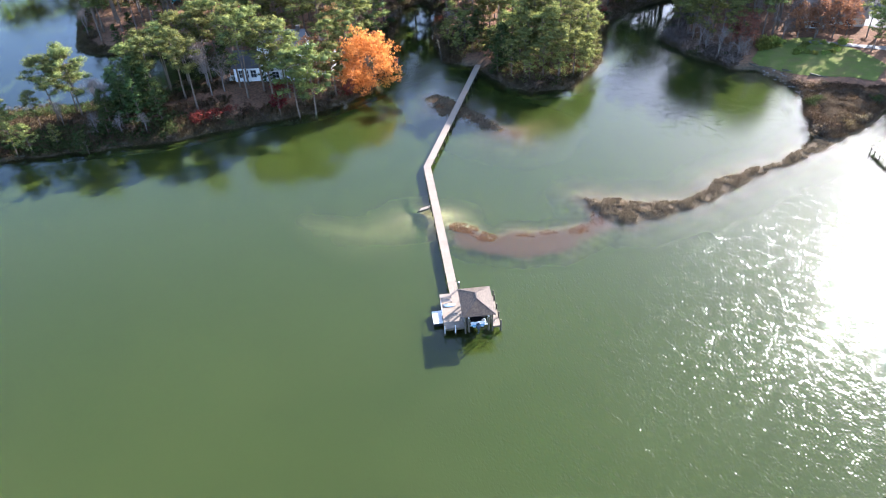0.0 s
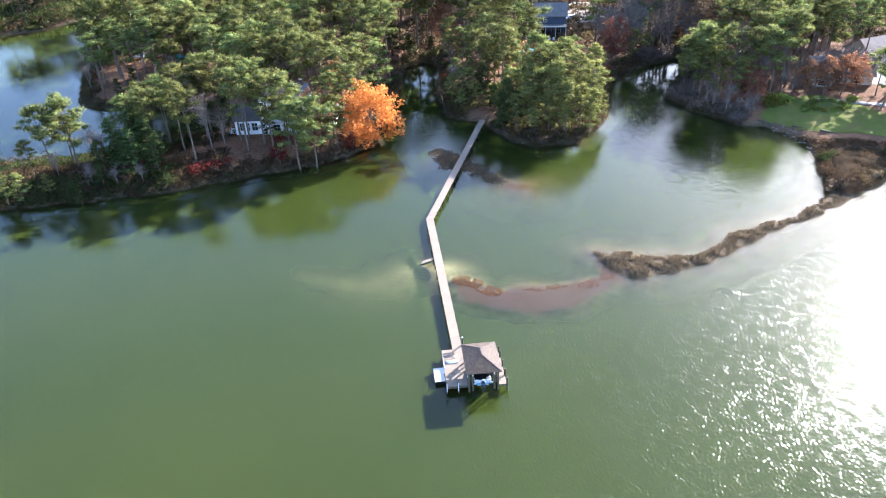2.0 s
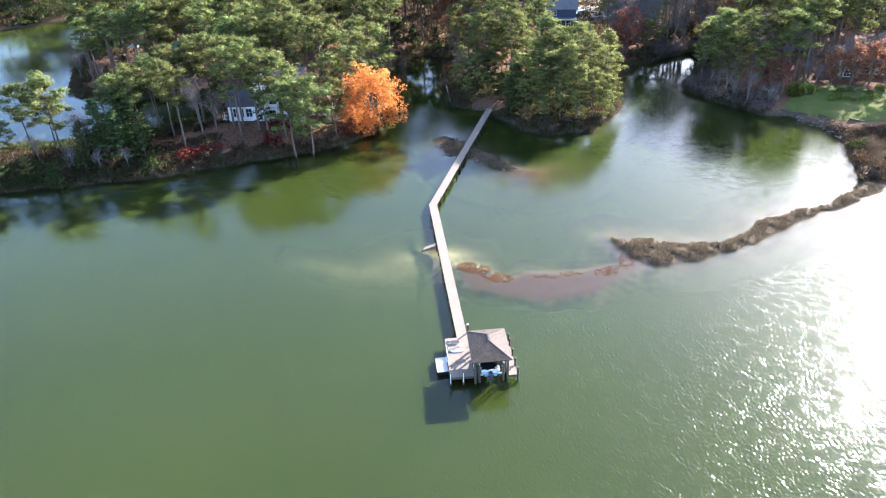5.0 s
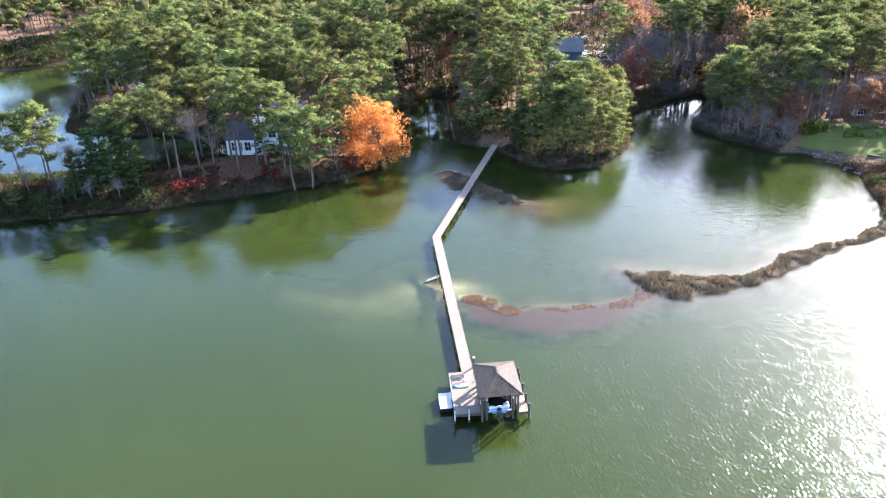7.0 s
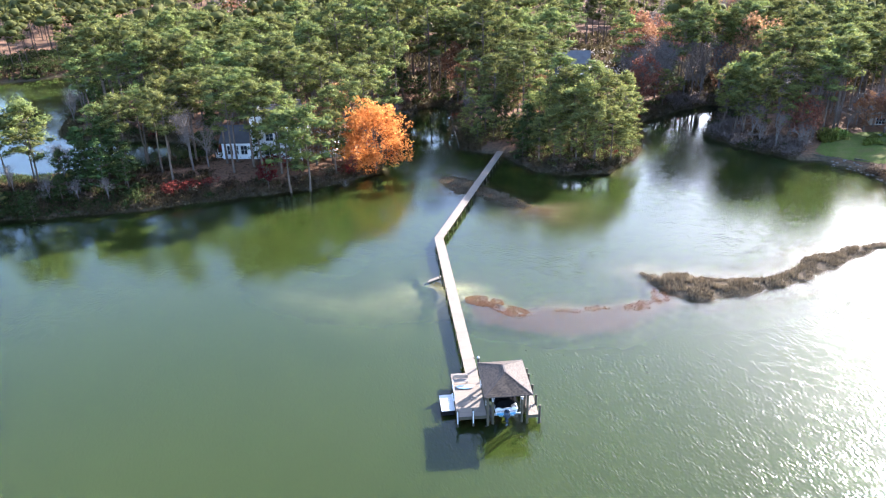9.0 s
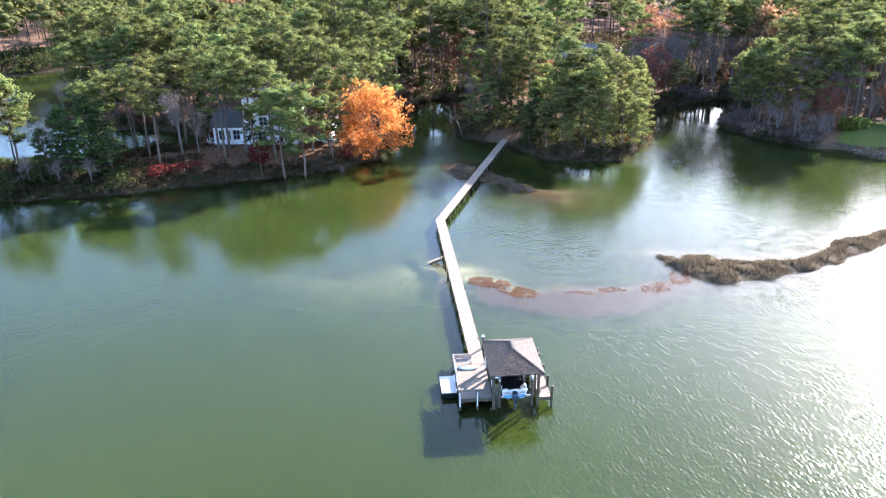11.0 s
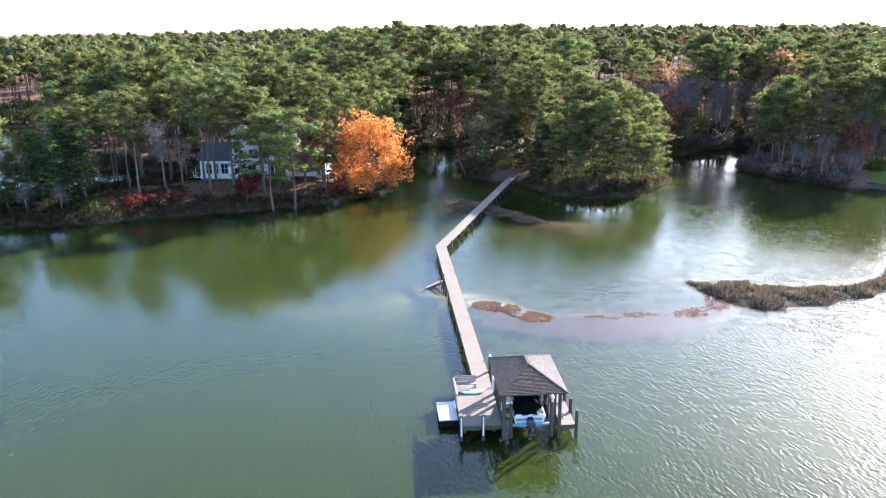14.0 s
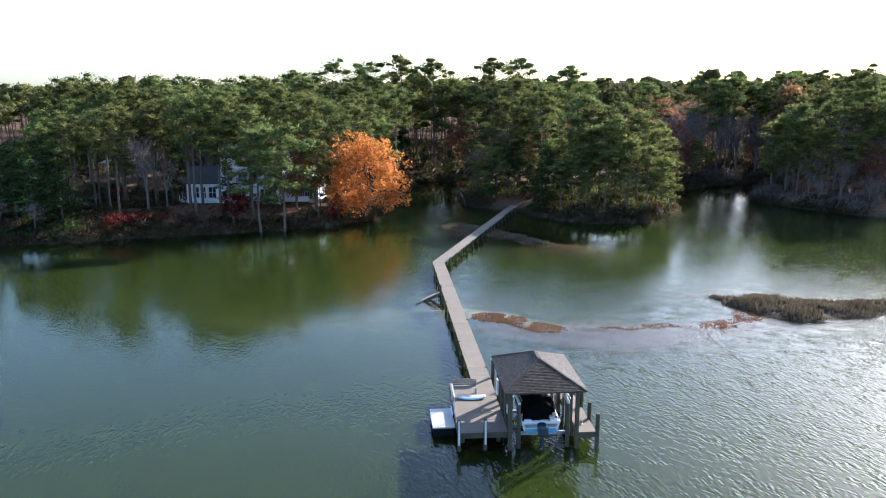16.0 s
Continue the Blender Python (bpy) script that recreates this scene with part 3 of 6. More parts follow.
for v in (-1.2, 0.2, 1.6, 3.0, 4.4):
    part("cross_beam", boxed(-4.5, -1.9, v - 0.04, v + 0.04, DECK_Z - 0.34, DECK_Z - 0.04), M_TIMBER, dock)
    for u in (-4.3, -2.3):
        piling("piling", dock, u, v, -2.4, DECK_Z - 0.05, 0.12)
for u, v, top in ((2.93, -2.35, 2.0), (2.9, -0.75, 1.95), (2.88, 0.9, 1.95), (2.86, 2.7, 1.95), (2.86, 3.6, 1.95)):
    p = piling("mooring_piling", dock, u, v, -2.4, top, 0.125, None, "tall mooring piling")
for u, v in ((2.0, -0.6), (2.0, 1.4), (2.0, 3.3)):
    piling("piling", dock, u, v, -2.4, DECK_Z - 0.05, 0.11)
for u, v in ((-4.58, -2.16), (-3.15, -2.16)):
    p = piling("fender_piling", dock, u, v, -2.4, 1.8, 0.105, M_PILE, "slim piling with white guard strip")
    part("white_guard", boxed(u - 0.05, u + 0.05, v - 0.13, v - 0.1, 0.38, 1.76), M_WHITE, p)
p = piling("light_piling", dock, -1.72, 5.75, -2.4, 2.15, 0.13, None, "piling with a white cap")
part("cap", tubed((-1.72, 5.75, 2.15), (-1.72, 5.75, 2.32), 0.15, 0.06, 12), M_WHITE, p)
for u, v in ((-1.1, 3.9), (-0.75, 3.9), (0.7, 3.7)):
    piling("mooring_piling", dock, u, v, -2.4, 1.7, 0.085)

# boathouse: posts, beams, hip roof with shingle courses
boathouse = empty("boathouse", DOCK, "open boathouse with brown shingled hip roof on timber posts", "boathouse")
EAVE, RIDGE_Z, RU, RV, RL = 3.5, 4.58, 2.18, 2.78, 0.6
for u in (-1.82, 1.82):
    for v in (-2.25, -0.75, 0.75, 2.25):
        part("post", boxed(u - 0.1, u + 0.1, v - 0.1, v + 0.1, -2.4, EAVE - 0.02, 0.012), M_TIMBER, boathouse)
for u in (-1.82, 1.82):
    part("eave_beam", boxed(u - 0.06, u + 0.06, -2.14, 2.14, EAVE - 0.22, EAVE - 0.03), M_TIMBER, boathouse)
for v in (-2.25, 2.25):
    part("eave_beam", boxed(-1.71, 1.71, v - 0.06, v + 0.06, EAVE - 0.2, EAVE - 0.03), M_TIMBER, boathouse)
part("soffit", boxed(-RU + 0.04, RU - 0.04, -RV + 0.04, RV - 0.04, EAVE - 0.028, EAVE), M_TIMBER, boathouse)
for x0, x1, y0, y1 in ((-RU, RU, -RV - 0.03, -RV), (-RU, RU, RV, RV + 0.03), (-RU - 0.03, -RU, -RV, RV), (RU, RU + 0.03, -RV, RV)):
    part("fascia", boxed(x0, x1, y0, y1, EAVE - 0.06, EAVE + 0.02), M_CAP, boathouse)


def shingle_slope(name, a, b2, c, d, course=0.105, tab=0.2):
    """Overlapping shingle tabs on the slope with eave a-b2 and top edge d-c."""
    a, b2, c, d = map(Vector, (a, b2, c, d))
    n = (b2 - a).cross(d - a).normalized()
    run = ((d + c) / 2 - (a + b2) / 2).length
    rows = int(run / course)
    verts, faces = [], []
    for i in range(rows):
        f0, f1 = i / rows, min(1.0, (i + 1.25) / rows)
        l0, r0, l1, r1 = a.lerp(d, f0), b2.lerp(c, f0), a.lerp(d, f1), b2.lerp(c, f1)
        w = (r0 - l0).length
        k = max(1, int(round(w / tab)))
        cuts = [0.0] + [min(1, max(0, (j + (0.5 if i % 2 else 0.0) + random.uniform(-0.12, 0.12)) / k)) for j in range(1, k)] + [1.0]
        for s0, s1 in zip(cuts, cuts[1:]):
            g = 0.006 / max(w, 0.1)
            lift = n * (0.03 + random.uniform(0, 0.01))
            q = [l0.lerp(r0, s0 + g) + lift, l0.lerp(r0, s1 - g) + lift, l1.lerp(r1, s1 - g) + n * 0.006, l1.lerp(r1, s0 + g) + n * 0.006]
            base = [l0.lerp(r0, s0 + g), l0.lerp(r0, s1 - g)]
            z = len(verts)
            verts += [tuple(v) for v in q + base]
            faces += [(z, z + 1, z + 2, z + 3), (z + 4, z + 5, z + 1, z)]
    verts += [tuple(v) for v in (a, b2, c, d)]
    z = len(verts)
    faces.append((z - 4, z - 3, z - 2, z - 1))
    ob = new(name, array_mesh(name, verts, faces, M_SHINGLE))
    ob.parent = boathouse
    return tagged(ob, "weathered brown shingle courses", kind="stuff")


FL, FR, BR, BL = (-RU, -RV, EAVE), (RU, -RV, EAVE), (RU, RV, EAVE), (-RU, RV, EAVE)
R0, R1 = (0, -RL, RIDGE_Z), (0, RL, RIDGE_Z)
shingle_slope("roof_slope", FL, FR, R0, R0)
shingle_slope("roof_slope", BR, BL, R1, R1)
shingle_slope("roof_slope", BL, FL, R0, R1)
shingle_slope("roof_slope", FR, BR, R1, R0)
for a, b2 in ((FL, R0), (FR, R0), (BL, R1), (BR, R1), (R0, R1)):
    a, b2 = Vector(a), Vector(b2)
    bm = bmesh.new()
    n = max(3, int((b2 - a).length / 0.22))
    for i in range(n):
        p, q = a.lerp(b2, i / n), a.lerp(b2, min(1, (i + 1.15) / n))
        m = Matrix.Translation((p + q) / 2 + Vector((0, 0, 0.028))) @ (q - p).to_track_quat("Y", "Z").to_matrix().to_4x4()
        r = bmesh.ops.create_cube(bm, size=1.0, matrix=m @ Matrix.Diagonal((0.11, (q - p).length, 0.03, 1)))
    part("ridge_cap", bm, M_CAP, boathouse)
part("ridge_vent", boxed(-0.11, 0.11, -RL, RL, RIDGE_Z - 0.02, RIDGE_Z + 0.05, 0.015), M_CAP, boathouse)
part("storage_box", boxed(-2.02, -1.93, 1.55, 1.95, 1.5, 2.45, 0.015), M_WHITE, boathouse, "narrow white box fixed to a rear post")
part("notice", boxed(-1.96, -1.93, -2.0, -1.8, 2.0, 2.5), M_WHITE, boathouse, "small white board on a post")

# boat lift
lift = empty("boat_lift", DOCK, "timber and aluminium boat lift with white guide rails", "boat lift")
for u in (-1.32, 1.36):
    for v in (-2.05, 1.9):
        piling("lift_piling", lift, u, v, -2.4, 2.55, 0.12)
    part("lift_beam", boxed(u - 0.07, u + 0.07, -2.2, 2.05, 2.56, 2.7, 0.01), M_WHITE, lift)
    part("drive_shaft", tubed((u + 0.12, -2.1, 2.78), (u + 0.12, 2.0, 2.78), 0.03, 0.03, 8), M_ALU, lift)
for v in (-1.5, 1.3):
    part("cradle_beam", boxed(-1.3, 1.34, v - 0.07, v + 0.07, 0.5, 0.66), M_ALU, lift)
    for u in (-1.25, 1.3):
        part("cable", tubed((u, v, 0.6), (u, v, 2.6), 0.012, 0.012, 6), M_ALU, lift)
for u in (-0.55, 0.6):
    part("bunk", boxed(u - 0.06, u + 0.06, -1.9, 1.9, 0.66, 0.76, 0.02), M_BLACK, lift)

# boat on the lift
boat = empty("motor_boat", DOCK @ pose(-0.06, -1.85, 0.64), "white motor boat with black cover and outboard engine", "boat")


def hull():
    """Sections from transom to bow: keel, chine, gunwale."""
    bm = bmesh.new()
    rings = []
    for i in range(11):
        f = i / 10
        wide = 1.06 * (1 - max(0, (f - 0.45) / 0.55) ** 2.2) + 0.02
        keel = 0.0 + 0.55 * max(0, (f - 0.6) / 0.4) ** 2
        chine = 0.22 + 0.4 * max(0, (f - 0.5) / 0.5) ** 1.6
        top = 0.78 + 0.28 * f ** 2
        y = 5.0 * f
        ring = [(-wide, top), (-wide * 0.98, top - 0.1), (-wide * 0.86, chine), (0, keel), (wide * 0.86, chine), (wide * 0.98, top - 0.1), (wide, top),
                (wide * 0.86, top), (wide * 0.8, 0.42 + keel * 0.4), (-wide * 0.8, 0.42 + keel * 0.4), (-wide * 0.86, top)]
        rings.append([bm.verts.new((x, y, z)) for x, z in ring])
    for r0, r1 in zip(rings, rings[1:]):
        for j in range(len(r0)):
            k = (j + 1) % len(r0)
            bm.faces.new((r0[j], r0[k], r1[k], r1[j]))
    bm.faces.new(rings[0]), bm.faces.new(rings[-1][::-1])
    return bm


hull_ob = part("hull", hull(), M_GEL, boat)
part("hull_stripe", boxed(-0.87, 0.87, -0.006, -0.002, 0.12, 0.34), M_BLUEGEL, hull_ob, "pale blue band low on the transom")
part("transom_cap", boxed(-1.05, 1.05, -0.06, 0.11, 0.62, 0.80, 0.03), M_GEL, boat)
for x in (-0.72, 0.72):
    part("corner_step", boxed(x - 0.2, x + 0.2, -0.04, 0.11, 0.7, 0.9, 0.03), M_GEL, boat)
bm = bmesh.new()
tops = []
for i in range(9):
    f = i / 8
    y = 0.13 + 4.3 * f
    w = 1.07 * (1 - max(0, (f - 0.5) / 0.5) ** 2.2 * 0.8)
    zc = 1.3 + 0.42 * math.cos(f * 1.5)
    tops.append([bm.verts.new((x * w, y + 0.03 * math.sin(9 * x), zc * (1 - 0.35 * abs(x) ** 2.5) + 0.03 * math.sin(7 * f + 5 * x))) for x in (-1, -0.6, -0.2, 0.2, 0.6, 1)])
for r0, r1 in zip(tops, tops[1:]):
    for j in range(5):
        bm.faces.new((r0[j], r0[j + 1], r1[j + 1], r1[j]))
bmesh.ops.solidify(bm, geom=list(bm.faces), thickness=0.02)
part("cover", bm, M_BLACK, boat, "sagging black canvas cover", True)
bm = bmesh.new()
rows = []
for i in range(7):
    f = i / 6
    rows.append([bm.verts.new((x * (0.98 - 0.2 * f) - 0.04, 0.14 + 0.75 * f + 0.05 * math.sin(3 * x + 5 * f), 0.78 + 1.0 * f - 0.1 * (1 - x * x) * math.sin(f * 3.14))) for x in (-1, -0.66, -0.33, 0, 0.33, 0.66, 1)])
for r0, r1 in zip(rows, rows[1:]):
    for j in range(6):
        bm.faces.new((r0[j], r0[j + 1], r1[j + 1], r1[j]))
bmesh.ops.solidify(bm, geom=list(bm.faces), thickness=0.02)
part("rear_curtain", bm, M_BLACK, boat, "", True)
part("stern_seat", boxed(0.5, 0.8, 0.0, 0.3, 0.86, 1.02, 0.04), M_VINYL, boat, "tan vinyl stern seat")
part("seat_back", boxed(0.66, 0.84, 0.1, 0.24, 0.95, 1.2, 0.04), M_VINYL, boat)
motor = part("outboard_engine", boxed(-0.27, 0.27, -0.8, -0.14, 0.22, 0.84, 0.12), M_MOTOR, boat, "dark outboard engine tilted on the transom")
part("leg", boxed(-0.08, 0.08, -0.52, -0.22, -0.4, 0.34, 0.03), M_MOTOR, motor)
part("gearcase", tubed((0, -0.72, -0.42), (0, -0.1, -0.42), 0.05, 0.09, 10), M_MOTOR, motor)
part("anti_ventilation_plate", boxed(-0.13, 0.13, -0.7, -0.15, -0.22, -0.195), M_MOTOR, motor)
part("skeg", boxed(-0.012, 0.012, -0.5, -0.22, -0.62, -0.42), M_MOTOR, motor)
bm = bmesh.new()
for i in range(3):
    m = Matrix.Translation((0, -0.75, -0.42)) @ pose(0, 0, 0, 0, 120 * i, 0) @ pose(0, 0, 0.1, 0, 0, 35)
    bmesh.ops.create_cube(bm, size=1.0, matrix=m @ Matrix.Diagonal((0.1, 0.015, 0.16, 1)))
part("propeller", bm, M_MOTOR, motor)
part("clamp_bracket", boxed(-0.12, 0.12, -0.16, 0.02, 0.1, 0.74, 0.02), M_MOTOR, motor)
for x in (-0.5, 0.55):
    part("trim_tab", boxed(x - 0.18, x + 0.18, -0.22, 0.0, 0.1, 0.12), M_ALU, boat)

# bench at the back of the platform
bench = empty("deck_bench", DOCK @ pose(-3.8, 2.95, DECK_Z + 0.006), "grey timber bench with slatted back", "bench")
for y in (0.0, 0.16, 0.32):
    part("seat_board", boxed(-0.75, 0.75, y - 0.07, y + 0.07, 0.42, 0.46, 0.005), M_GREYWOOD, bench)
for z in (0.56, 0.7, 0.84):
    part("back_board", boxed(-0.75, 0.75, 0.42, 0.46, z - 0.06, z + 0.06, 0.005), M_GREYWOOD, bench)
for x in (-0.68, 0.68):
    part("leg", boxed(x - 0.04, x + 0.04, -0.04, 0.04, 0, 0.42), M_GREYWOOD, bench)
    part("leg", boxed(x - 0.04, x + 0.04, 0.34, 0.42, 0, 0.88), M_GREYWOOD, bench)

# paddle board
bm = bmesh.new()
prof = [(-0.95, 0.03), (-0.85, 0.2), (-0.6, 0.31), (-0.2, 0.37), (0.2, 0.37), (0.6, 0.3), (0.85, 0.18), (0.95, 0.03)]
rows = []
for x, w in prof:
    rk = 0.05 + 0.09 * abs(x / 0.95) ** 3
    rows.append([bm.verts.new((x, y * w, rk + z)) for y, z in ((-1, 0.05), (-0.8, 0.1), (0, 0.13), (0.8, 0.1), (1, 0.05), (0.7, 0.0), (-0.7, 0.0))])
for r0, r1 in zip(rows, rows[1:]):
    for j in range(7):
        bm.faces.new((r0[j], r0[(j + 1) % 7], r1[(j + 1) % 7], r1[j]))
bm.faces.new(rows[0][::-1]), bm.faces.new(rows[-1])
board = empty("paddle_board", DOCK @ pose(-3.42, 2.5, DECK_Z - 0.04, 0, 0, -3) @ Matrix.Diagonal((0.9, 1, 1, 1)), "white and pale blue paddle board lying on the deck", "paddle board")
part("board_shell", bm, M_BOARD, board, "", True)
part("side_stripe", boxed(-0.62, 0.62, -0.27, -0.17, 0.14, 0.168, 0.012), M_BLUEGEL, board, "pale blue stripe along one side")

# coiled hose
bm = bmesh.new()
for k in range(3):
    pts = [(0.3 * math.cos(t * 0.5236) + 0.02 * k, 0.2 * math.sin(t * 0.5236), 0.02 + 0.025 * k) for t in range(13)]
    for a, b2 in zip(pts, pts[1:]):
        tube(bm, a, b2, 0.011, 0.011, 5, False)
part("garden_hose", bm, M_TAUPE).matrix_basis = DOCK @ pose(-2.75, 0.65, DECK_Z + 0.004)
tagged(bpy.data.objects["garden_hose"], "grey-brown garden hose coiled on the deck", "hose")
hose2 = new("garden_hose", bpy.data.objects["garden_hose"].data)
hose2.matrix_basis = DOCK @ pose(2.2, -1.3, DECK_Z + 0.004, 0, 0, 70)
tagged(hose2, "grey-brown hose loosely coiled on the finger pier", "hose")

# ladder gate rail on the platform's edge
rail = empty("dock_ladder", DOCK @ pose(-4.62, 1.5, 0), "white boarding ladder with handrails at the deck edge", "ladder")
for y in (-0.95, 0.95):
    part("handrail", boxed(-0.03, 0.03, y - 0.03, y + 0.03, DECK_Z - 0.05, DECK_Z + 1.0, 0.01), M_WHITE, rail)
part("top_rail", boxed(-0.03, 0.03, -0.92, 0.92, DECK_Z + 0.94, DECK_Z + 1.0, 0.01), M_WHITE, rail)
for z in (0.35, 0.65):
    part("rung", boxed(-0.12, -0.05, -0.6, 0.6, z - 0.02, z + 0.02), M_ALU, rail)

# floating platform
swim = empty("floating_platform", DOCK @ pose(-5.32, 0.8, 0.22, 0, 0, 1.5), "white square floating swim platform beside the dock", "float")
part("float_drum", boxed(-0.58, 0.58, -1.2, 1.2, -0.45, 0.27, 0.03), M_BLACK, swim)
for i in range(8):
    y = -1.25 + 2.5 * (i + 0.5) / 8
    part("deck_panel", boxed(-0.64, 0.64, y - 0.152, y + 0.152, 0.27, 0.35, 0.008), M_FLOAT, swim)
for x in (-0.6, 0.6):
    for y in (-1.0, 1.0):
        part("cleat", boxed(x - 0.04, x + 0.04, y - 0.09, y + 0.09, 0.35, 0.4, 0.01), M_ALU, swim)

# ---- vegetation ----
RNG = np.random.default_rng(11)


def blades(rng, centres, spread, count, length, width, flat=0.55, up=0.25, core=0.25):
    """Leaf triangles round the given clump centres."""
    c = np.repeat(np.asarray(centres, float), count, 0)
    sp = np.repeat(np.broadcast_to(spread, (len(centres),)), count)
    n = len(c)
    d = rng.normal(size=(n, 3))
    d /= np.linalg.norm(d, axis=1)[:, None]
    root = c + d * (sp * rng.uniform(core, 1.0, n) ** 0.6)[:, None] * np.array([1, 1, flat])
    way = d + rng.normal(size=(n, 3)) * 0.5 + np.array([0, 0, up])
    way /= np.linalg.norm(way, axis=1)[:, None]
    side = np.cross(way, rng.normal(size=(n, 3)))
    side /= np.linalg.norm(side, axis=1)[:, None] + 1e-9
    ln, wd = length * rng.uniform(0.6, 1.3, n), width * rng.uniform(0.7, 1.3, n)
    tip = root + way * ln[:, None]
    a, b2 = root - side * wd[:, None] / 2, root + side * wd[:, None] / 2
    out = d * np.array([1, 1, 1.3]) + np.array([0, 0, 0.22]) + rng.normal(size=(n, 3)) * 0.25
    flip = ((np.cross(b2 - a, tip - a) * out).sum(1) < 0)[:, None]
    v = np.stack([np.where(flip, b2, a), np.where(flip, a, b2), tip], 1)
    out /= np.linalg.norm(out, axis=1)[:, None]
    return np.concatenate([v, np.repeat(out[:, None, :], 3, 1)], 2).reshape(-1, 6)


PHI = (1 + 5 ** 0.5) / 2
ICO_V = np.array([(s * a, t * b2, 0) for a, b2 in ((1, PHI),) for s in (-1, 1) for t in (-1, 1)], float) / math.hypot(1, PHI)
ICO_V = np.concatenate([ICO_V, ICO_V[:, [2, 0, 1]], ICO_V[:, [1, 2, 0]]])
_d = np.linalg.norm(ICO_V[:, None] - ICO_V[None], axis=2)
_near = (_d > 0.1) & (_d < 1.1)
ICO_F = np.array([(i, j, k) for i in range(12) for j in range(i) for k in range(j) if _near[i, j] and _near[j, k] and _near[i, k]])
_out = (np.cross(ICO_V[ICO_F[:, 1]] - ICO_V[ICO_F[:, 0]], ICO_V[ICO_F[:, 2]] - ICO_V[ICO_F[:, 0]]) * ICO_V[ICO_F[:, 0]]).sum(1) < 0
ICO_F[_out] = ICO_F[_out][:, ::-1]


def cores(rng, centres, radius, flat=0.58):
    """Dense, ragged inner mass of each puff of needles."""
    c = np.asarray(centres, float)
    n = len(c)
    rad = np.broadcast_to(radius, (n,))[:, None] * rng.uniform(0.6, 1.15, (n, len(ICO_V)))
    a = rng.uniform(0, 6.28, n)
    d = np.stack([ICO_V[None, :, 0] * np.cos(a)[:, None] - ICO_V[None, :, 1] * np.sin(a)[:, None],
                  ICO_V[None, :, 0] * np.sin(a)[:, None] + ICO_V[None, :, 1] * np.cos(a)[:, None],
                  np.broadcast_to(ICO_V[None, :, 2], (n, len(ICO_V)))], 2)
    p = c[:, None, :] + d * rad[:, :, None] * np.array([1, 1, flat])
    nm = d * np.array([1, 1, 1.3]) + np.array([0, 0, 0.2])
    nm /= np.linalg.norm(nm, axis=2)[:, :, None]
    return np.concatenate([p, nm], 2)[:, ICO_F.ravel(), :].reshape(-1, 6)


def leaf_mesh(name, v, mat):
    """Leaf triangles; where the outward way of each clump is known it gives the shading normals."""
    me = array_mesh(name, v[:, :3], np.arange(len(v)).reshape(-1, 3), mat)
    if v.shape[1] == 6:
        me.shade_smooth()
        me.normals_split_custom_set_from_vertices(v[:, 3:].astype(np.float32))
    return me


def pine_clumps(rng, H, r, start, n, cone=False):
    """Rounded puffs of needles at the ends and along radiating limbs, with gaps between; gives centres, sizes and limbs."""
    out, size, limbs = [], [], []
    turn = rng.uniform(0, 6.28)
    count = max(6, n // 3)
    for i in range(count):
        g = ((i + rng.uniform(0, 0.9)) / count) ** 0.8
        f = start + (1 - start) * g
        prof = (1.25 * (1 - g) ** 0.75 + 0.08) if cone else (0.5 + 1.0 * g) * (1 - g ** 3.0) + 0.16
        turn += 2.4 + rng.uniform(-0.6, 0.6)
        rad = r * prof * rng.uniform(0.55, 1.2)
        rise = rng.uniform(0.0, 0.4) * rad
        tip = (math.cos(turn) * rad, math.sin(turn) * rad, f * H + rise)
        limbs.append(((0, 0, f * H - 0.12 * rad), tip))
        for s, q in ((1.0, 1.0), (0.55, 0.8))[:2 if rad > 1.3 else 1]:
            a = turn + rng.uniform(-0.4, 0.4) * (1.6 - s)
            out.append((math.cos(a) * rad * s, math.sin(a) * rad * s, f * H + rise * s + rng.uniform(-0.2, 0.4)))
            size.append(q * rng.uniform(0.7, 1.25))
    for i in range(3):
        a, rad = turn + 2.1 * i, r * (0.0, 0.22, 0.3)[i]
        out.append((math.cos(a) * rad, math.sin(a) * rad, H * (0.975, 0.95, 0.93)[i]))
        size.append((0.7, 0.8, 0.85)[i])
    return np.array(out), np.array(size), limbs


def trunk_mesh(name, rng, H, base, limbs, lean=0.03, mat=None):
    bm = bmesh.new()
    pts = [Vector((0, 0, -0.6))]
    for i in range(1, 6):
        f = i / 5
        pts.append(Vector((math.sin(f * 3 + H) * lean * H * 0.4, math.cos(f * 2 + H) * lean * H * 0.3 - lean * H * 0.3, H * 0.96 * f)))
    for i, (a, b2) in enumerate(zip(pts, pts[1:])):
        tube(bm, a, b2, base * (1 - i / 5.6), base * (1 - (i + 1) / 5.6), 8, False)
    for a, b2 in limbs:
        tube(bm, a, b2, base * 0.28, base * 0.08, 4, False)
    me = bpy.data.meshes.new(name)
    bm.to_mesh(me)
    bm.free()
    me.materials.append(mat or M_BARK)
    return me


def pine_kind(seed, H, r, start, n, mat, per=100, spread=1.3, length=0.39, width=0.125, cone=False):
    rng = np.random.default_rng(seed)
    clumps, size, limbs = pine_clumps(rng, H, r, start, n, cone)
    v = np.concatenate([blades(rng, clumps, spread * size, per, length, width, 0.46, 0.3, 0.6), cores(rng, clumps, spread * size * 0.7, 0.46)])
    return trunk_mesh("trunk", rng, H, 0.013 * H + 0.02, limbs), leaf_mesh("crown", v, mat), H


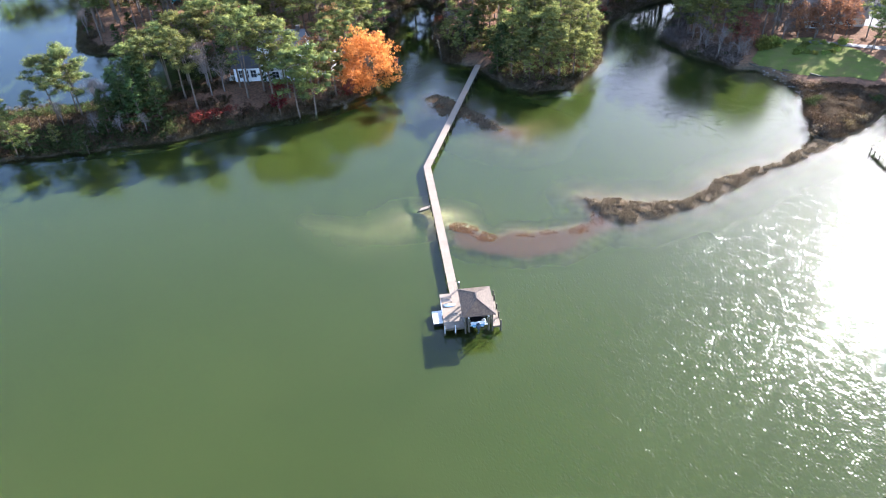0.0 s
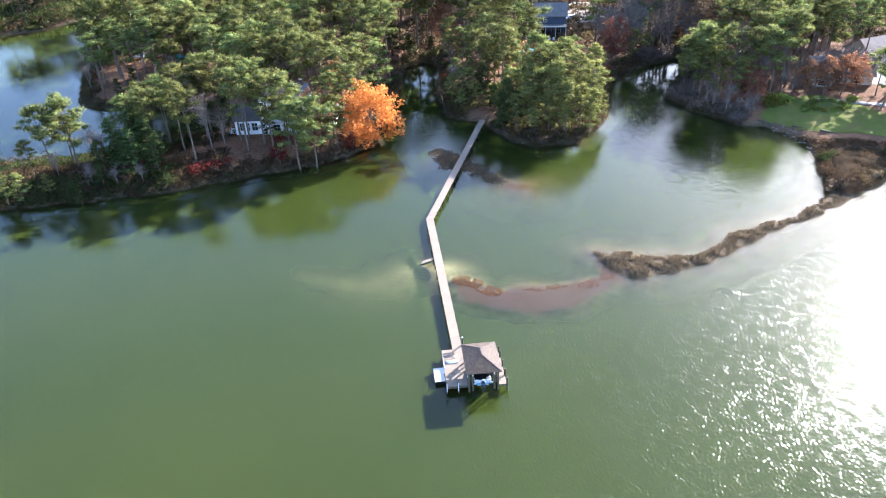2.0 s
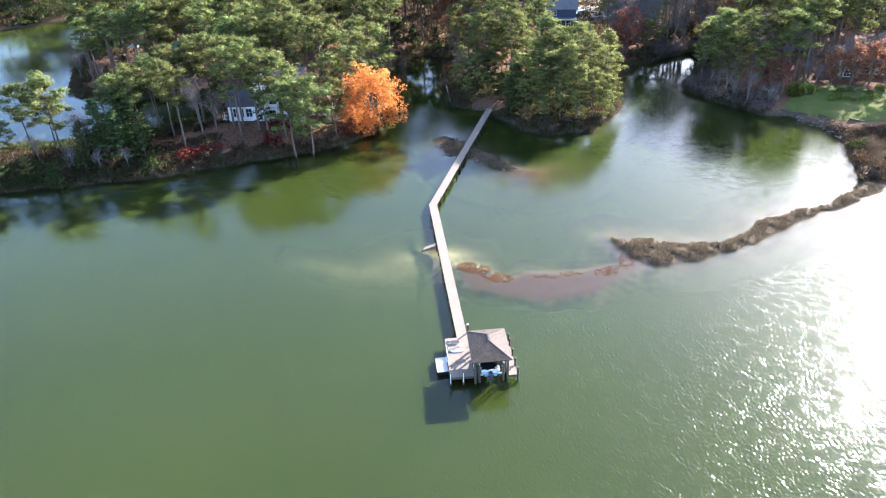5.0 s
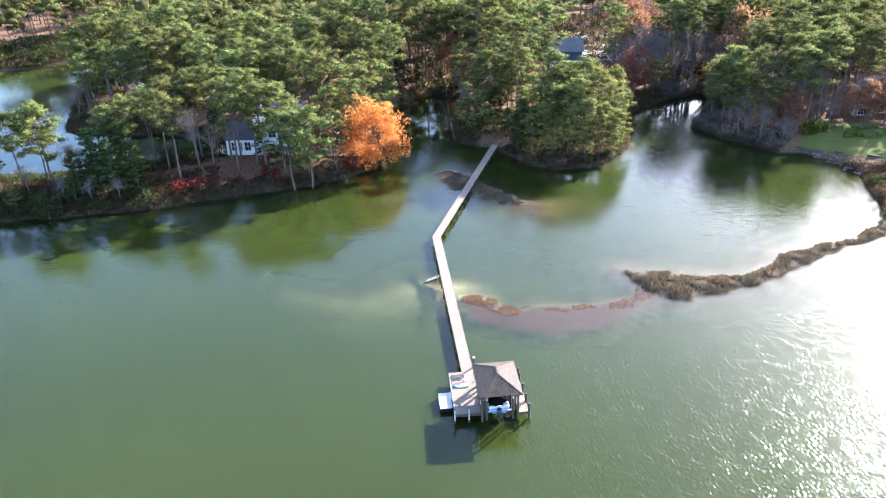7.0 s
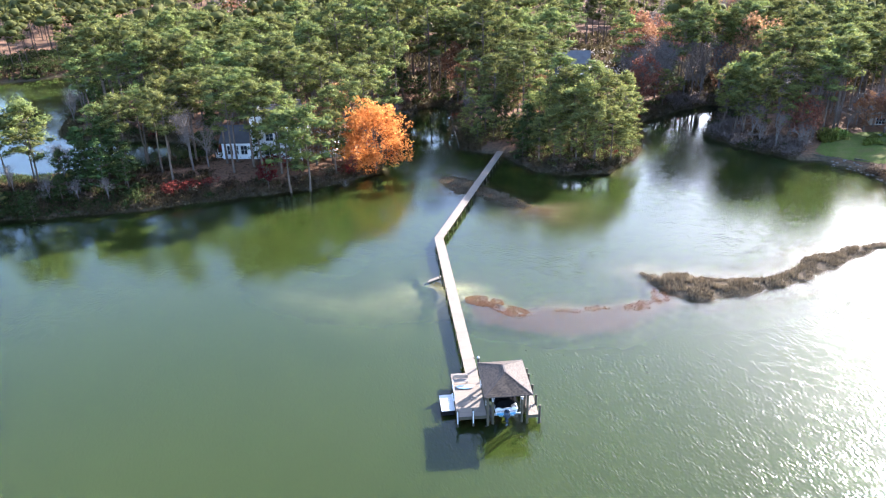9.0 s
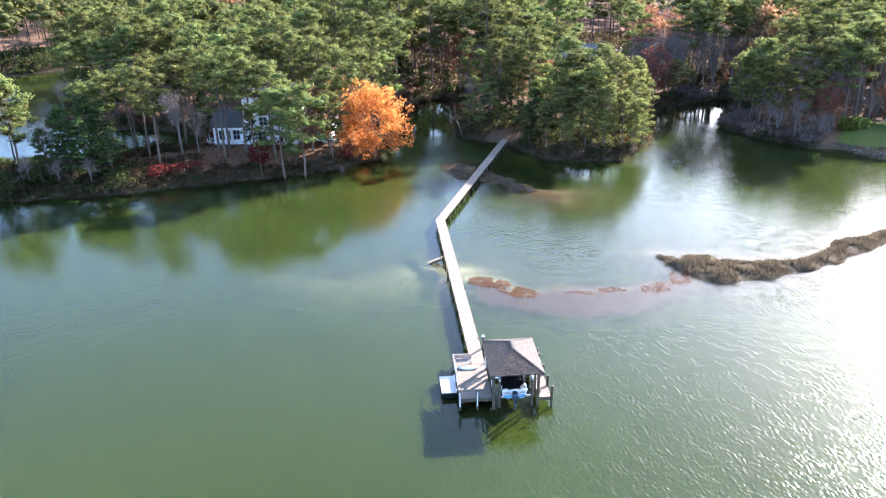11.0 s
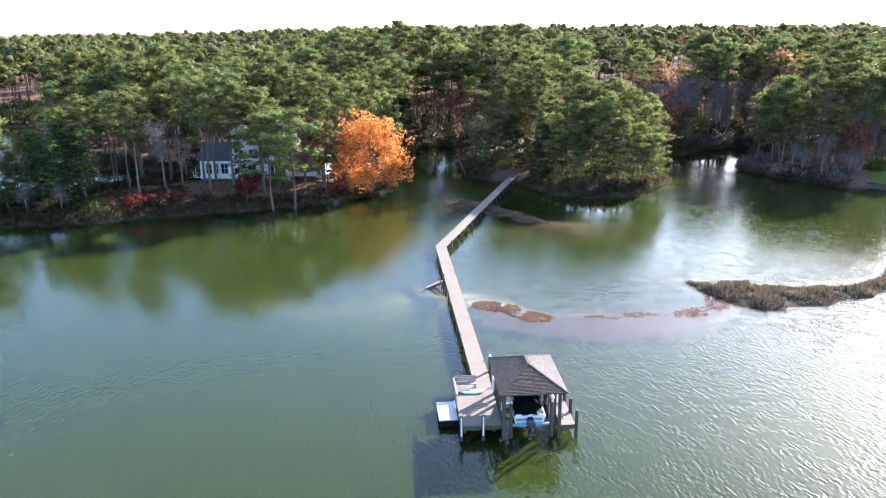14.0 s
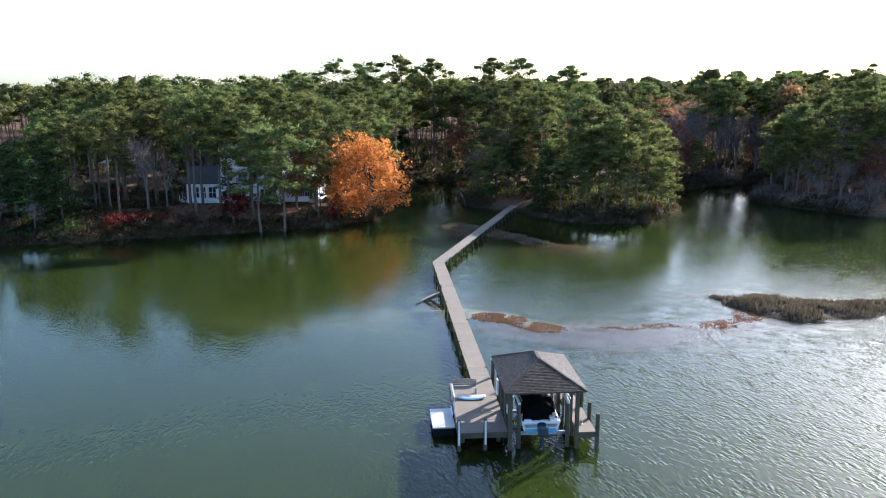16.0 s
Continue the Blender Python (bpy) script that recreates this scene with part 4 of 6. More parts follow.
def broad_kind(seed, H, r, mat, n=120, per=40, length=0.32, width=0.26, low=0.16):
    """Round broadleaf crown on forking limbs."""
    rng = np.random.default_rng(seed)
    cl, limbs = [], []
    while len(cl) < n:
        p = rng.uniform(-1, 1, 3)
        q = np.linalg.norm(p)
        if q > 1 or q < 0.35:
            continue
        z = H * (low + (1 - low) * (0.5 + 0.5 * p[2]))
        taper = (1 - 0.55 * max(0, p[2]) ** 1.3) * (1 + 0.12 * math.sin(5 * math.atan2(p[1], p[0]) + 4 * p[2]))
        cl.append((p[0] * r * taper, p[1] * r * taper, z))
        if len(cl) % 5 == 0:
            limbs.append(((0, 0, z * 0.55), tuple(np.array(cl[-1]) * 0.95)))
    v = blades(rng, np.array(cl), r * 0.17, per, length, width, 0.8, 0.1)
    return trunk_mesh("trunk", rng, H * 0.8, 0.018 * H, limbs), leaf_mesh("crown", v, mat), H


def lobed_kind(seed, H, r, mat, lobes=22, each=16, per=36, length=0.32, width=0.25):
    """Broad oak crown made of uneven lobes, widest below the middle, open to the limbs in places."""
    rng = np.random.default_rng(seed)
    cl, limbs = [], []
    for i in range(lobes):
        g = (i + 0.5) / lobes
        a = i * 2.4 + rng.uniform(-0.4, 0.4)
        wide = r * (0.35 + 0.75 * math.sin(math.pi * min(1, 0.28 + 0.72 * g)) ** 0.8) * rng.uniform(0.62, 0.98)
        c = np.array([math.cos(a) * wide * 0.8, math.sin(a) * wide * 0.8, H * (0.16 + 0.74 * g)])
        limbs.append(((0, 0, c[2] * 0.6), tuple(c)))
        cl += [c + rng.normal(size=3) * r * np.array([0.2, 0.2, 0.15]) * rng.uniform(0.7, 1.2) for _ in range(each)]
    cl.append(np.array([0, 0, H * 0.97]))
    v = blades(rng, np.array(cl), r * 0.14, per, length, width, 0.8, 0.1)
    v[:, 2] = np.maximum(v[:, 2], 0.9)
    return trunk_mesh("trunk", rng, H * 0.8, 0.018 * H, limbs), leaf_mesh("crown", v, mat), H


def bare_kind(seed, H, spread):
    """Leafless tree: forking limbs and fine twigs."""
    rng = np.random.default_rng(seed)
    bm = bmesh.new()
    twigs = []

    def grow(p, d, length, rad, level):
        q = p + d * length
        tube(bm, p, q, rad, rad * 0.65, 5 if level < 2 else 3, False)
        if level == 4:
            twigs.append(tuple(q))
            return
        for _ in range(3 if level else 4):
            nd2 = (d + Vector(rng.normal(size=3)) * (0.42 + 0.1 * level) * spread + Vector((0, 0, 0.16))).normalized()
            grow(p.lerp(q, rng.uniform(0.55, 1.0)), nd2, length * rng.uniform(0.55, 0.8), rad * 0.58, level + 1)

    grow(Vector((0, 0, -0.4)), Vector((0, 0, 1)), H * 0.36, 0.014 * H, 0)
    trunk = bpy.data.meshes.new("trunk")
    bm.to_mesh(trunk)
    bm.free()
    trunk.materials.append(M_TWIG)
    v = blades(rng, np.array(twigs), H * 0.045, 9, H * 0.07, 0.035, 1.0, 0.5)
    return trunk, leaf_mesh("twig_crown", v, M_TWIG), H


def shrub_kind(seed, r, mat, n=16, per=34, squat=0.75):
    rng = np.random.default_rng(seed)
    cl = [(rng.normal() * r * 0.5, rng.normal() * r * 0.5, r * squat * rng.uniform(0.15, 1.0)) for _ in range(n)]
    v = blades(rng, np.array(cl), r * 0.42, per, 0.3, 0.15, 0.8, 0.4)
    v[:, 2] = np.maximum(v[:, 2], -0.1)
    bm = bmesh.new()
    for i in range(5):
        a = i * 1.257
        tube(bm, (0, 0, -0.2), (math.cos(a) * r * 0.4, math.sin(a) * r * 0.4, r * squat * 0.8), 0.05, 0.015, 4, False)
    st = bpy.data.meshes.new("stem")
    bm.to_mesh(st)
    bm.free()
    st.materials.append(M_TWIG)
    return st, leaf_mesh("foliage", v, mat), r


PINES = [pine_kind(3, 18, 3.8, 0.48, 48, M_NEEDLE), pine_kind(4, 18, 3.3, 0.55, 39, M_NEEDLE), pine_kind(5, 18, 4.2, 0.42, 54, M_NEEDLE),
         pine_kind(6, 18, 3.0, 0.6, 33, M_NEEDLE), pine_kind(7, 18, 3.7, 0.4, 57, M_NEEDLE), pine_kind(8, 18, 3.5, 0.52, 42, M_NEEDLE)]
YOUNG = [pine_kind(21, 13, 3.2, 0.26, 63, M_YOUNG, 80, 1.05, 0.36, 0.115), pine_kind(22, 13, 2.7, 0.34, 54, M_YOUNG, 80, 0.95, 0.36, 0.115), pine_kind(23, 13, 3.4, 0.2, 72, M_YOUNG, 80, 1.0, 0.36, 0.115, True), pine_kind(24, 13, 3.0, 0.42, 48, M_YOUNG, 80, 1.05, 0.36, 0.115)]
CEDARS = [pine_kind(31, 9, 2.0, 0.06, 75, M_CEDAR, 36, 0.75, 0.4, 0.17, True), pine_kind(32, 9, 2.4, 0.1, 75, M_CEDAR, 36, 0.8, 0.4, 0.17, True)]
OAK = [lobed_kind(41, 13, 5.9, M_ORANGE)]
SPREAD = [pine_kind(25, 15, 4.0, 0.36, 63, M_NEEDLE), pine_kind(26, 15, 3.7, 0.42, 57, M_NEEDLE)]
RUSTY = [broad_kind(42, 12, 3.6, M_RUST, 90, 34), broad_kind(43, 12, 4.4, M_RUST, 110, 34)]
REDTREE = [broad_kind(44, 6, 2.0, M_REDLEAF, 46, 34, 0.26, 0.2, 0.3)]
BARE = [bare_kind(51, 13, 1.0), bare_kind(52, 13, 1.25), bare_kind(53, 13, 0.8)]
SHRUBS = [shrub_kind(61, 1.5, M_SHRUB), shrub_kind(62, 1.9, M_SHRUB, 20), shrub_kind(63, 1.4, M_CEDAR), shrub_kind(64, 1.3, M_MARSH)]
REDS = [shrub_kind(65, 1.6, M_REDLEAF, 20)]
HEDGES = [shrub_kind(66, 1.3, M_HEDGE, 34, 60, 0.8)]
WORDS = {"pine": ("tall green pine with bare trunk and clumped crown", "pine tree", "woodland pines", PINES, ("trunk", "crown")),
         "young": ("bushy yellow-green pine foliage down to the bank", "pine tree", "waterside pines", YOUNG, ("trunk", "crown")),
         "spread": ("broad green pine with low limbs before the white house", "pine tree", "yard pines", SPREAD, ("trunk", "crown")),
         "cedar": ("dark green conical cedar in the understorey", "cedar tree", "understorey cedars", CEDARS, ("trunk", "crown")),
         "oak": ("broad oak in bright orange autumn leaf", "oak tree", "", OAK, ("trunk", "crown")),
         "rust": ("oak with dull rust-brown autumn leaves", "oak tree", "rust oaks", RUSTY, ("trunk", "crown")),
         "redtree": ("small tree in deep red autumn leaf on the bank", "ornamental tree", "", REDTREE, ("trunk", "crown")),
         "bare": ("leafless grey tree with fine twigs", "bare tree", "bare trees", BARE, ("trunk", "twig_crown")),
         "shrub": ("brownish green shrub at the water's edge", "shrub", "bank shrubs", SHRUBS, ("stem", "foliage")),
         "redshrub": ("shrub with deep red autumn leaves", "shrub", "red shrubs", REDS, ("stem", "foliage")),
         "hedge": ("rounded clipped yellow-green garden shrub", "garden shrub", "garden shrubs", HEDGES, ("stem", "foliage"))}
NAMES = {"pine": "pine_tree", "young": "young_pine_tree", "spread": "yard_pine_tree", "cedar": "cedar_tree", "oak": "orange_oak_tree", "rust": "rust_oak_tree", "bare": "bare_tree", "redtree": "red_leaved_tree",
         "shrub": "shrub", "redshrub": "red_shrub", "hedge": "garden_shrub"}
PLANTED = []


def plant(kind, x, y, size, lean=0.0, wide=1.0):
    label, category, group, kinds, names = WORDS[kind]
    low, high, full = kinds[int(RNG.integers(len(kinds)))]
    z = float(height(np.array([x]), np.array([y]))[0])
    k = size / full
    m = pose(x, y, z - 0.05, lean, lean * 0.6, float(RNG.uniform(0, 360)))
    root = empty(NAMES[kind], m, label, category, group)
    root.scale = (k * wide, k * wide, k)
    for nm, me in zip(names, (low, high)):
        ob = new(nm, me)
        ob.parent = root
    PLANTED.append((x, y))
    return root


# the trees that stand out along the west bank and round the house
for kind, x, y, s in (("spread", -77.4, 132, 14.5), ("spread", -78.8, 133.4, 12.5), ("spread", -81.4, 129.9, 13.5), ("young", -84, 127.5, 8), ("young", -88, 123, 9), ("young", -91, 126, 10), ("young", -96, 121, 8), ("young", -82.5, 119.6, 6.5), ("young", -85.5, 119.3, 7.5), ("young", -78.2, 121.6, 5),
                      ("bare", -74.5, 135.3, 9.5), ("bare", -76.2, 137, 8), ("bare", -72.5, 134, 7.5), ("bare", -79.5, 128, 6), ("cedar", -71.8, 119.9, 5.5), ("cedar", -73.5, 120.8, 4), ("cedar", -86, 120.3, 4),
                      ("cedar", -68.2, 131, 10), ("cedar", -66, 128.5, 9), ("cedar", -63.4, 128.2, 9.5), ("cedar", -61.5, 131.5, 10.5), ("cedar", -65, 133.5, 11), ("cedar", -70, 128, 7.5), ("cedar", -59.5, 128.5, 7),
                      ("pine", -62.5, 135.5, 14.5), ("pine", -66.8, 136.2, 13), ("cedar", -69, 124.5, 5), ("bare", -66.5, 124.8, 6), ("bare", -71.5, 125, 6.5), ("bare", -62, 126, 6), ("shrub", -76, 121.5, 1.8), ("shrub", -79, 121, 1.7)):
    plant(kind, x, y, s)
# round the white house
for kind, x, y, s in (("pine", -57.4, 137.8, 15), ("pine", -58.9, 145.1, 16.5), ("bare", -52, 138.8, 13), ("bare", -54.2, 143.5, 12.5), ("bare", -49.8, 140.6, 11), ("pine", -46.9, 142.6, 17.5), ("pine", -45.3, 143.6, 16.5), ("pine", -41.2, 140.5, 17.8),
                      ("cedar", -40.8, 142.4, 6.5), ("spread", -36.8, 141.2, 14.6), ("spread", -32.4, 132.2, 14.4), ("spread", -29.3, 132.8, 15.2), ("spread", -25.6, 139, 11.5), ("cedar", -25.2, 144.2, 5), ("young", -26.6, 144.9, 7), ("cedar", -27.8, 145.6, 4), ("pine", -27, 143.5, 14), ("oak", -18.9, 143, 13.2), ("rust", -22.5, 139.6, 4.5), ("redtree", -36.4, 132.2, 5.6), ("bare", -23.4, 135.2, 3),
                      ("pine", -54.5, 147, 16), ("pine", -40.4, 166, 20), ("pine", -37.8, 180.5, 20.5), ("pine", -33, 189.5, 24), ("pine", -26.6, 196.5, 24),
                      ("pine", -18.7, 181, 19.5), ("young", -19.5, 167, 14), ("pine", -22, 174, 17), ("pine", -30, 164, 16)):
    plant(kind, x, y, s)
for x, y, s in ((-53, 150, 17), (-49, 158, 18), (-45, 159, 18), (-40.5, 158, 17), (-36, 158, 18), (-31, 157, 17), (-26, 152.5, 16), (-23.6, 147, 14.5), (-56.5, 152, 17), (-60.5, 149, 16), (-63.5, 146, 15),
                (-22, 153, 16), (-23.5, 158.5, 17), (-66.5, 143.5, 14.5), (-61.5, 141, 15),
                (-53.5, 133, 15.5), (-44, 137.6, 17), (-38.5, 136.8, 17), (-35.3, 137.8, 16)):
    plant("pine", x, y, s)
# the wooded point where the walkway lands
for kind, x, y, s in (("pine", 6.6, 170, 17), ("pine", 9.7, 160.5, 17.8), ("young", 24.6, 150.5, 14.5), ("young", 28.4, 152.5, 12.5), ("young", 20.5, 148, 13.5), ("young", 16, 149.5, 12),
                      ("young", 25, 145, 10.5), ("young", 14.5, 145.5, 10), ("young", 18.5, 143.5, 9.5), ("cedar", 12, 147.5, 8), ("young", 22, 144, 11), ("cedar", 10, 152, 9), ("young", 12.5, 154, 10), ("pine", 4, 163, 16), ("pine", 0.5, 180, 12), ("rust", -4.6, 200, 14),
                      ("pine", 1.7, 191, 24.5), ("pine", 16.4, 180, 22), ("pine", -12, 202, 25.5), ("pine", -20, 204, 26), ("pine", 8, 203, 25), ("rust", 14, 166, 12), ("rust", 9.5, 176, 12), ("young", 30, 161, 13),):
    plant(kind, x, y, s)
for kind, x, y, s in (("young", 15.5, 147.5, 12.5), ("young", 11.8, 145.6, 8.5), ("young", 18, 147, 12.5), ("pine", 17, 151, 15), ("young", 2, 161.5, 8.5), ("young", 6, 164, 10), ("young", 10.5, 157, 9.5), ("young", -1, 168, 9), ("pine", 3, 174, 14), ("young", 8, 170.5, 11), ("pine", -2.5, 180, 15), ("young", 13, 161, 11), ("pine", 11, 166, 15), ("cedar", 1, 165, 7)):
    plant(kind, x, y, s)
for kind, x, y, s in (("cedar", 5, 160, 9), ("cedar", 7.5, 156.5, 6), ("pine", 14, 151, 14), ("pine", 19, 153, 15), ("cedar", 9, 149, 6.5), ("young", 28, 147.5, 9), ("pine", 23, 155, 15.5), ("bare", 2, 166, 11), ("pine", 20, 164, 12), ("pine", 26, 168, 12), ("bare", 12, 171, 12), ("pine", 22, 158, 12),
                      ("pine", 36.5, 197, 19), ("pine", 51, 197, 20), ("pine", 56, 200, 21), ("rust", 66.5, 190.5, 21), ("pine", 73.7, 182, 20.5), ("rust", 60.8, 197, 13), ("bare", 40, 191, 15), ("bare", 44, 193, 16), ("bare", 47, 196, 15), ("bare", 52, 196.5, 17), ("bare", 56, 196, 15), ("bare", 60, 195, 16), ("bare", 63, 188, 14), ("bare", 60, 182, 13), ("bare", 42.5, 199, 17), ("bare", 49, 201, 18)):
    plant(kind, x, y, s)
# the east bank
for kind, x, y, s in (("young", 53.8, 163.5, 14), ("pine", 66.5, 156, 16.5), ("pine", 69, 169, 19), ("rust", 80.5, 156.5, 9.5), ("rust", 77, 157.5, 8.5), ("rust", 84.5, 157, 10), ("bare", 84, 160.5, 9), ("rust", 88, 158, 9), ("young", 92, 156.5, 11), ("young", 95.5, 158, 10), ("pine", 63, 158, 15), ("bare", 58, 152, 9), ("bare", 61.5, 150, 7),
                      ("pine", 59, 161, 15.5), ("bare", 55.5, 158, 10), ("pine", 64, 175, 18), ("young", 58, 172, 14), ("rust", 63, 154, 10), ("pine", 80, 176, 17)):
    plant(kind, x, y, s)

for x, y, s in ((36.5, 190, 13), (38.5, 193.5, 15), (41.5, 195, 14), (45, 190.6, 12), (46, 198, 17), (54.5, 198.5, 16), (58, 201, 18), (62, 193, 15), (65, 196, 17), (70, 192, 17), (56.5, 170, 12), (60, 168, 13),
                (62, 163, 12), (68, 162, 13), (56, 155, 7), (63.5, 151.5, 6), (73, 172, 15), (66, 171, 15), (75, 178, 16), (69, 180, 16), (86, 163, 11), (82, 159, 9)):
    plant("bare", x, y, s)

for kind, x, y, s in (("pine", 72.5, 160.5, 18), ("pine", 70, 163.5, 17), ("pine", 75.5, 166, 18), ("pine", 66.5, 163, 17), ("young", 89.5, 148.8, 9.5), ("pine", 95, 153, 14), ("pine", 98.5, 155.5, 15), ("pine", 102, 159, 17), ("young", 92.5, 146.5, 10),
                      ("pine", 104, 151, 16), ("pine", 99, 147, 14), ("pine", 107, 163, 17), ("bare", 78.5, 163.5, 10), ("bare", 91, 166, 11), ("pine", 89, 176, 17), ("pine", 79, 177, 18), ("bare", 74, 158, 8), ("bare", 80.5, 161, 10.5), ("bare", 84, 162, 11), ("bare", 88.5, 163.5, 11), ("pine", 74.5, 163, 17.5), ("bare", 94, 164, 12), ("pine", 92, 172, 17), ("pine", 84, 178, 18), ("pine", 97, 174, 17), ("pine", 69, 157.5, 15)):
    plant(kind, x, y, s)
for kind, x, y, s in (("young", 54.5, 160.5, 13.5), ("young", 52.6, 166.5, 12.5), ("young", 57, 157.5, 12), ("spread", 55.5, 164, 15), ("young", 61, 154.5, 11), ("pine", 22, 228, 19), ("pine", 28, 237, 20), ("pine", 41, 230, 19), ("pine", 19, 247, 20), ("pine", 45.5, 251, 20), ("pine", 37, 263, 21),
                      ("young", 0.2, 159, 5), ("young", 3.6, 158.5, 6), ("young", 8.4, 154.6, 5.5), ("young", 12, 149.8, 6), ("young", -2, 163.5, 6.5), ("young", 15.5, 143.5, 5.5), ("young", 21.5, 142.8, 6.5), ("young", 29.8, 150, 8), ("young", 27, 144.8, 7.5)):
    plant(kind, x, y, s)

# keep-clear areas: houses, yard, lawn, drives
CLEAR = [np.array(q, float) for q in ([(-50, 142.5), (-26, 142.5), (-24, 148), (-26, 156), (-50, 156.5)],
                                      [(60, 147), (78, 134), (100, 133), (100, 158), (72, 160)], [(14, 184), (38, 184), (52, 240), (48, 264), (18, 264), (12, 236), (16, 208)],
                                      [(68, 156), (92, 154), (96, 172), (72, 172)], [(88, 168), (120, 160), (140, 200), (96, 196)], [(0, 153), (9, 152), (9, 158), (2, 158)],
                                      [(17, 158), (27, 158), (37, 186), (17, 186)], [(-112, 114), (-58, 118), (-58, 138), (-112, 144)], [(-58, 125), (-24, 131), (-26, 142), (-58, 142)],
                                      [(38, 214), (64, 211), (128, 345), (86, 350)], [(72, 240), (96, 238), (100, 262), (76, 264)])]
WOODS = [((-106, -18), (116, 206)), ((-14, 64), (141, 212)), ((48, 112), (146, 212))]
want = [(x, y) for (x0, x1), (y0, y1) in WOODS for x, y in zip(RNG.uniform(x0, x1, 900), RNG.uniform(y0, y1, 900))]
wx, wy = np.array(want).T
deep = reach(wx, wy, LAND)
free = deep > 1.5
for q in CLEAR:
    free &= ~inside(wx, wy, q)
count = 0
for x, y, d in zip(wx[free], wy[free], deep[free]):
    if count >= 330 or min((x - a) ** 2 + (y - b2) ** 2 for a, b2 in PLANTED) < (3.1 if y < 165 else 4.0) ** 2:
        continue
    pick = RNG.uniform()
    if d < 4:
        kind, s = ("cedar", RNG.uniform(4, 8)) if pick < 0.4 else ("bare", RNG.uniform(6, 10)) if pick < 0.7 else ("young", RNG.uniform(6, 10))
    else:
        far = min(1, max(0, (y - 150) / 50))
        kind, s = (("pine", RNG.uniform(12.5, 17.5) + 5 * far) if pick < 0.66 else ("bare", RNG.uniform(9, 14) + 3 * far) if pick < 0.82
                   else ("rust", RNG.uniform(9, 13)) if pick < (0.84 if y < 165 else 0.87) else ("cedar", RNG.uniform(6, 10)))
    plant(kind, float(x), float(y), float(s))
    count += 1

# leafless trees in the open ground behind the cove
for _ in range(64):
    t, u = RNG.uniform(0.02, 0.9), RNG.uniform(0, 1)
    x, y = (38 + 48 * t) * (1 - u) + (64 + 64 * t) * u, 214 + 134 * t
    if min((x - a) ** 2 + (y - b2) ** 2 for a, b2 in PLANTED) > 12:
        plant("bare" if RNG.uniform() < 0.8 else "rust", float(x), float(y), float(RNG.uniform(13, 18)))

# shrubs along the banks
edge = np.array([(x, y) for x, y in zip(RNG.uniform(-104, 96, 9000), RNG.uniform(114, 200, 9000))])
ed = reach(edge[:, 0], edge[:, 1], LAND)
bank = edge[(ed > 0.4) & (ed < 4.5)]
bank = bank[~inside(bank[:, 0], bank[:, 1], CLEAR[5]) & ~inside(bank[:, 0], bank[:, 1], CLEAR[1])]
for x, y in bank[:280]:
    plant("redshrub" if RNG.uniform() < 0.035 else "shrub", float(x), float(y), float(RNG.uniform(0.8, 1.7)))
for x, y, s in ((-52.5, 129.5, 1.9), (-50, 131, 1.6), (-37.5, 141, 2.2), (-23.5, 141, 1.5), (-47, 132.5, 1.2)):
    plant("redshrub", x, y, s)
RING = [(79.6 + 3.7 * math.cos(a * 0.524), 151.4 + 2.7 * math.sin(a * 0.524), 0.62) for a in range(12)]
for x, y, s in [(69.6, 154.6, 1.7), (71.2, 155.2, 1.6), (68.3, 153.4, 1.2), (74.6, 150.2, 1.0), (85.5, 153.4, 1.1)] + RING:
    plant("hedge", x, y, s)


# far woods: crowns and trunks joined, out to the skyline
def far_kind(seed, H, r, n, per, length, width):
    rng = np.random.default_rng(seed)
    # a domed head of rounded lobes over a few lower, smaller ones
    clumps, size = [(0.0, 0.0, H * 0.9)], [1.0]
    for i in range(n):
        low = i >= 6
        a, q = i * 1.047 + rng.uniform(-0.35, 0.35) + 0.5 * low, rng.uniform(0.45, 0.7) * r
        clumps.append((math.cos(a) * q, math.sin(a) * q, H * ((rng.uniform(0.5, 0.66) if low else rng.uniform(0.74, 0.84)))))
        size.append(rng.uniform(0.5, 0.72) if low else rng.uniform(0.75, 1.1))
    clumps, size = np.array(clumps), np.array(size)
    v = np.concatenate([blades(rng, clumps, r * 0.5 * size, per, length, width, 0.72, 0.2, 0.72), cores(rng, clumps, r * 0.4 * size, 0.72)])
    t = np.array([(-0.2, 0, 0), (0.2, 0, 0), (0, 0, H * 0.8), (0, -0.2, 0), (0, 0.2, 0), (0, 0, H * 0.8)], float)
    return v, t, len(clumps) * per * 3


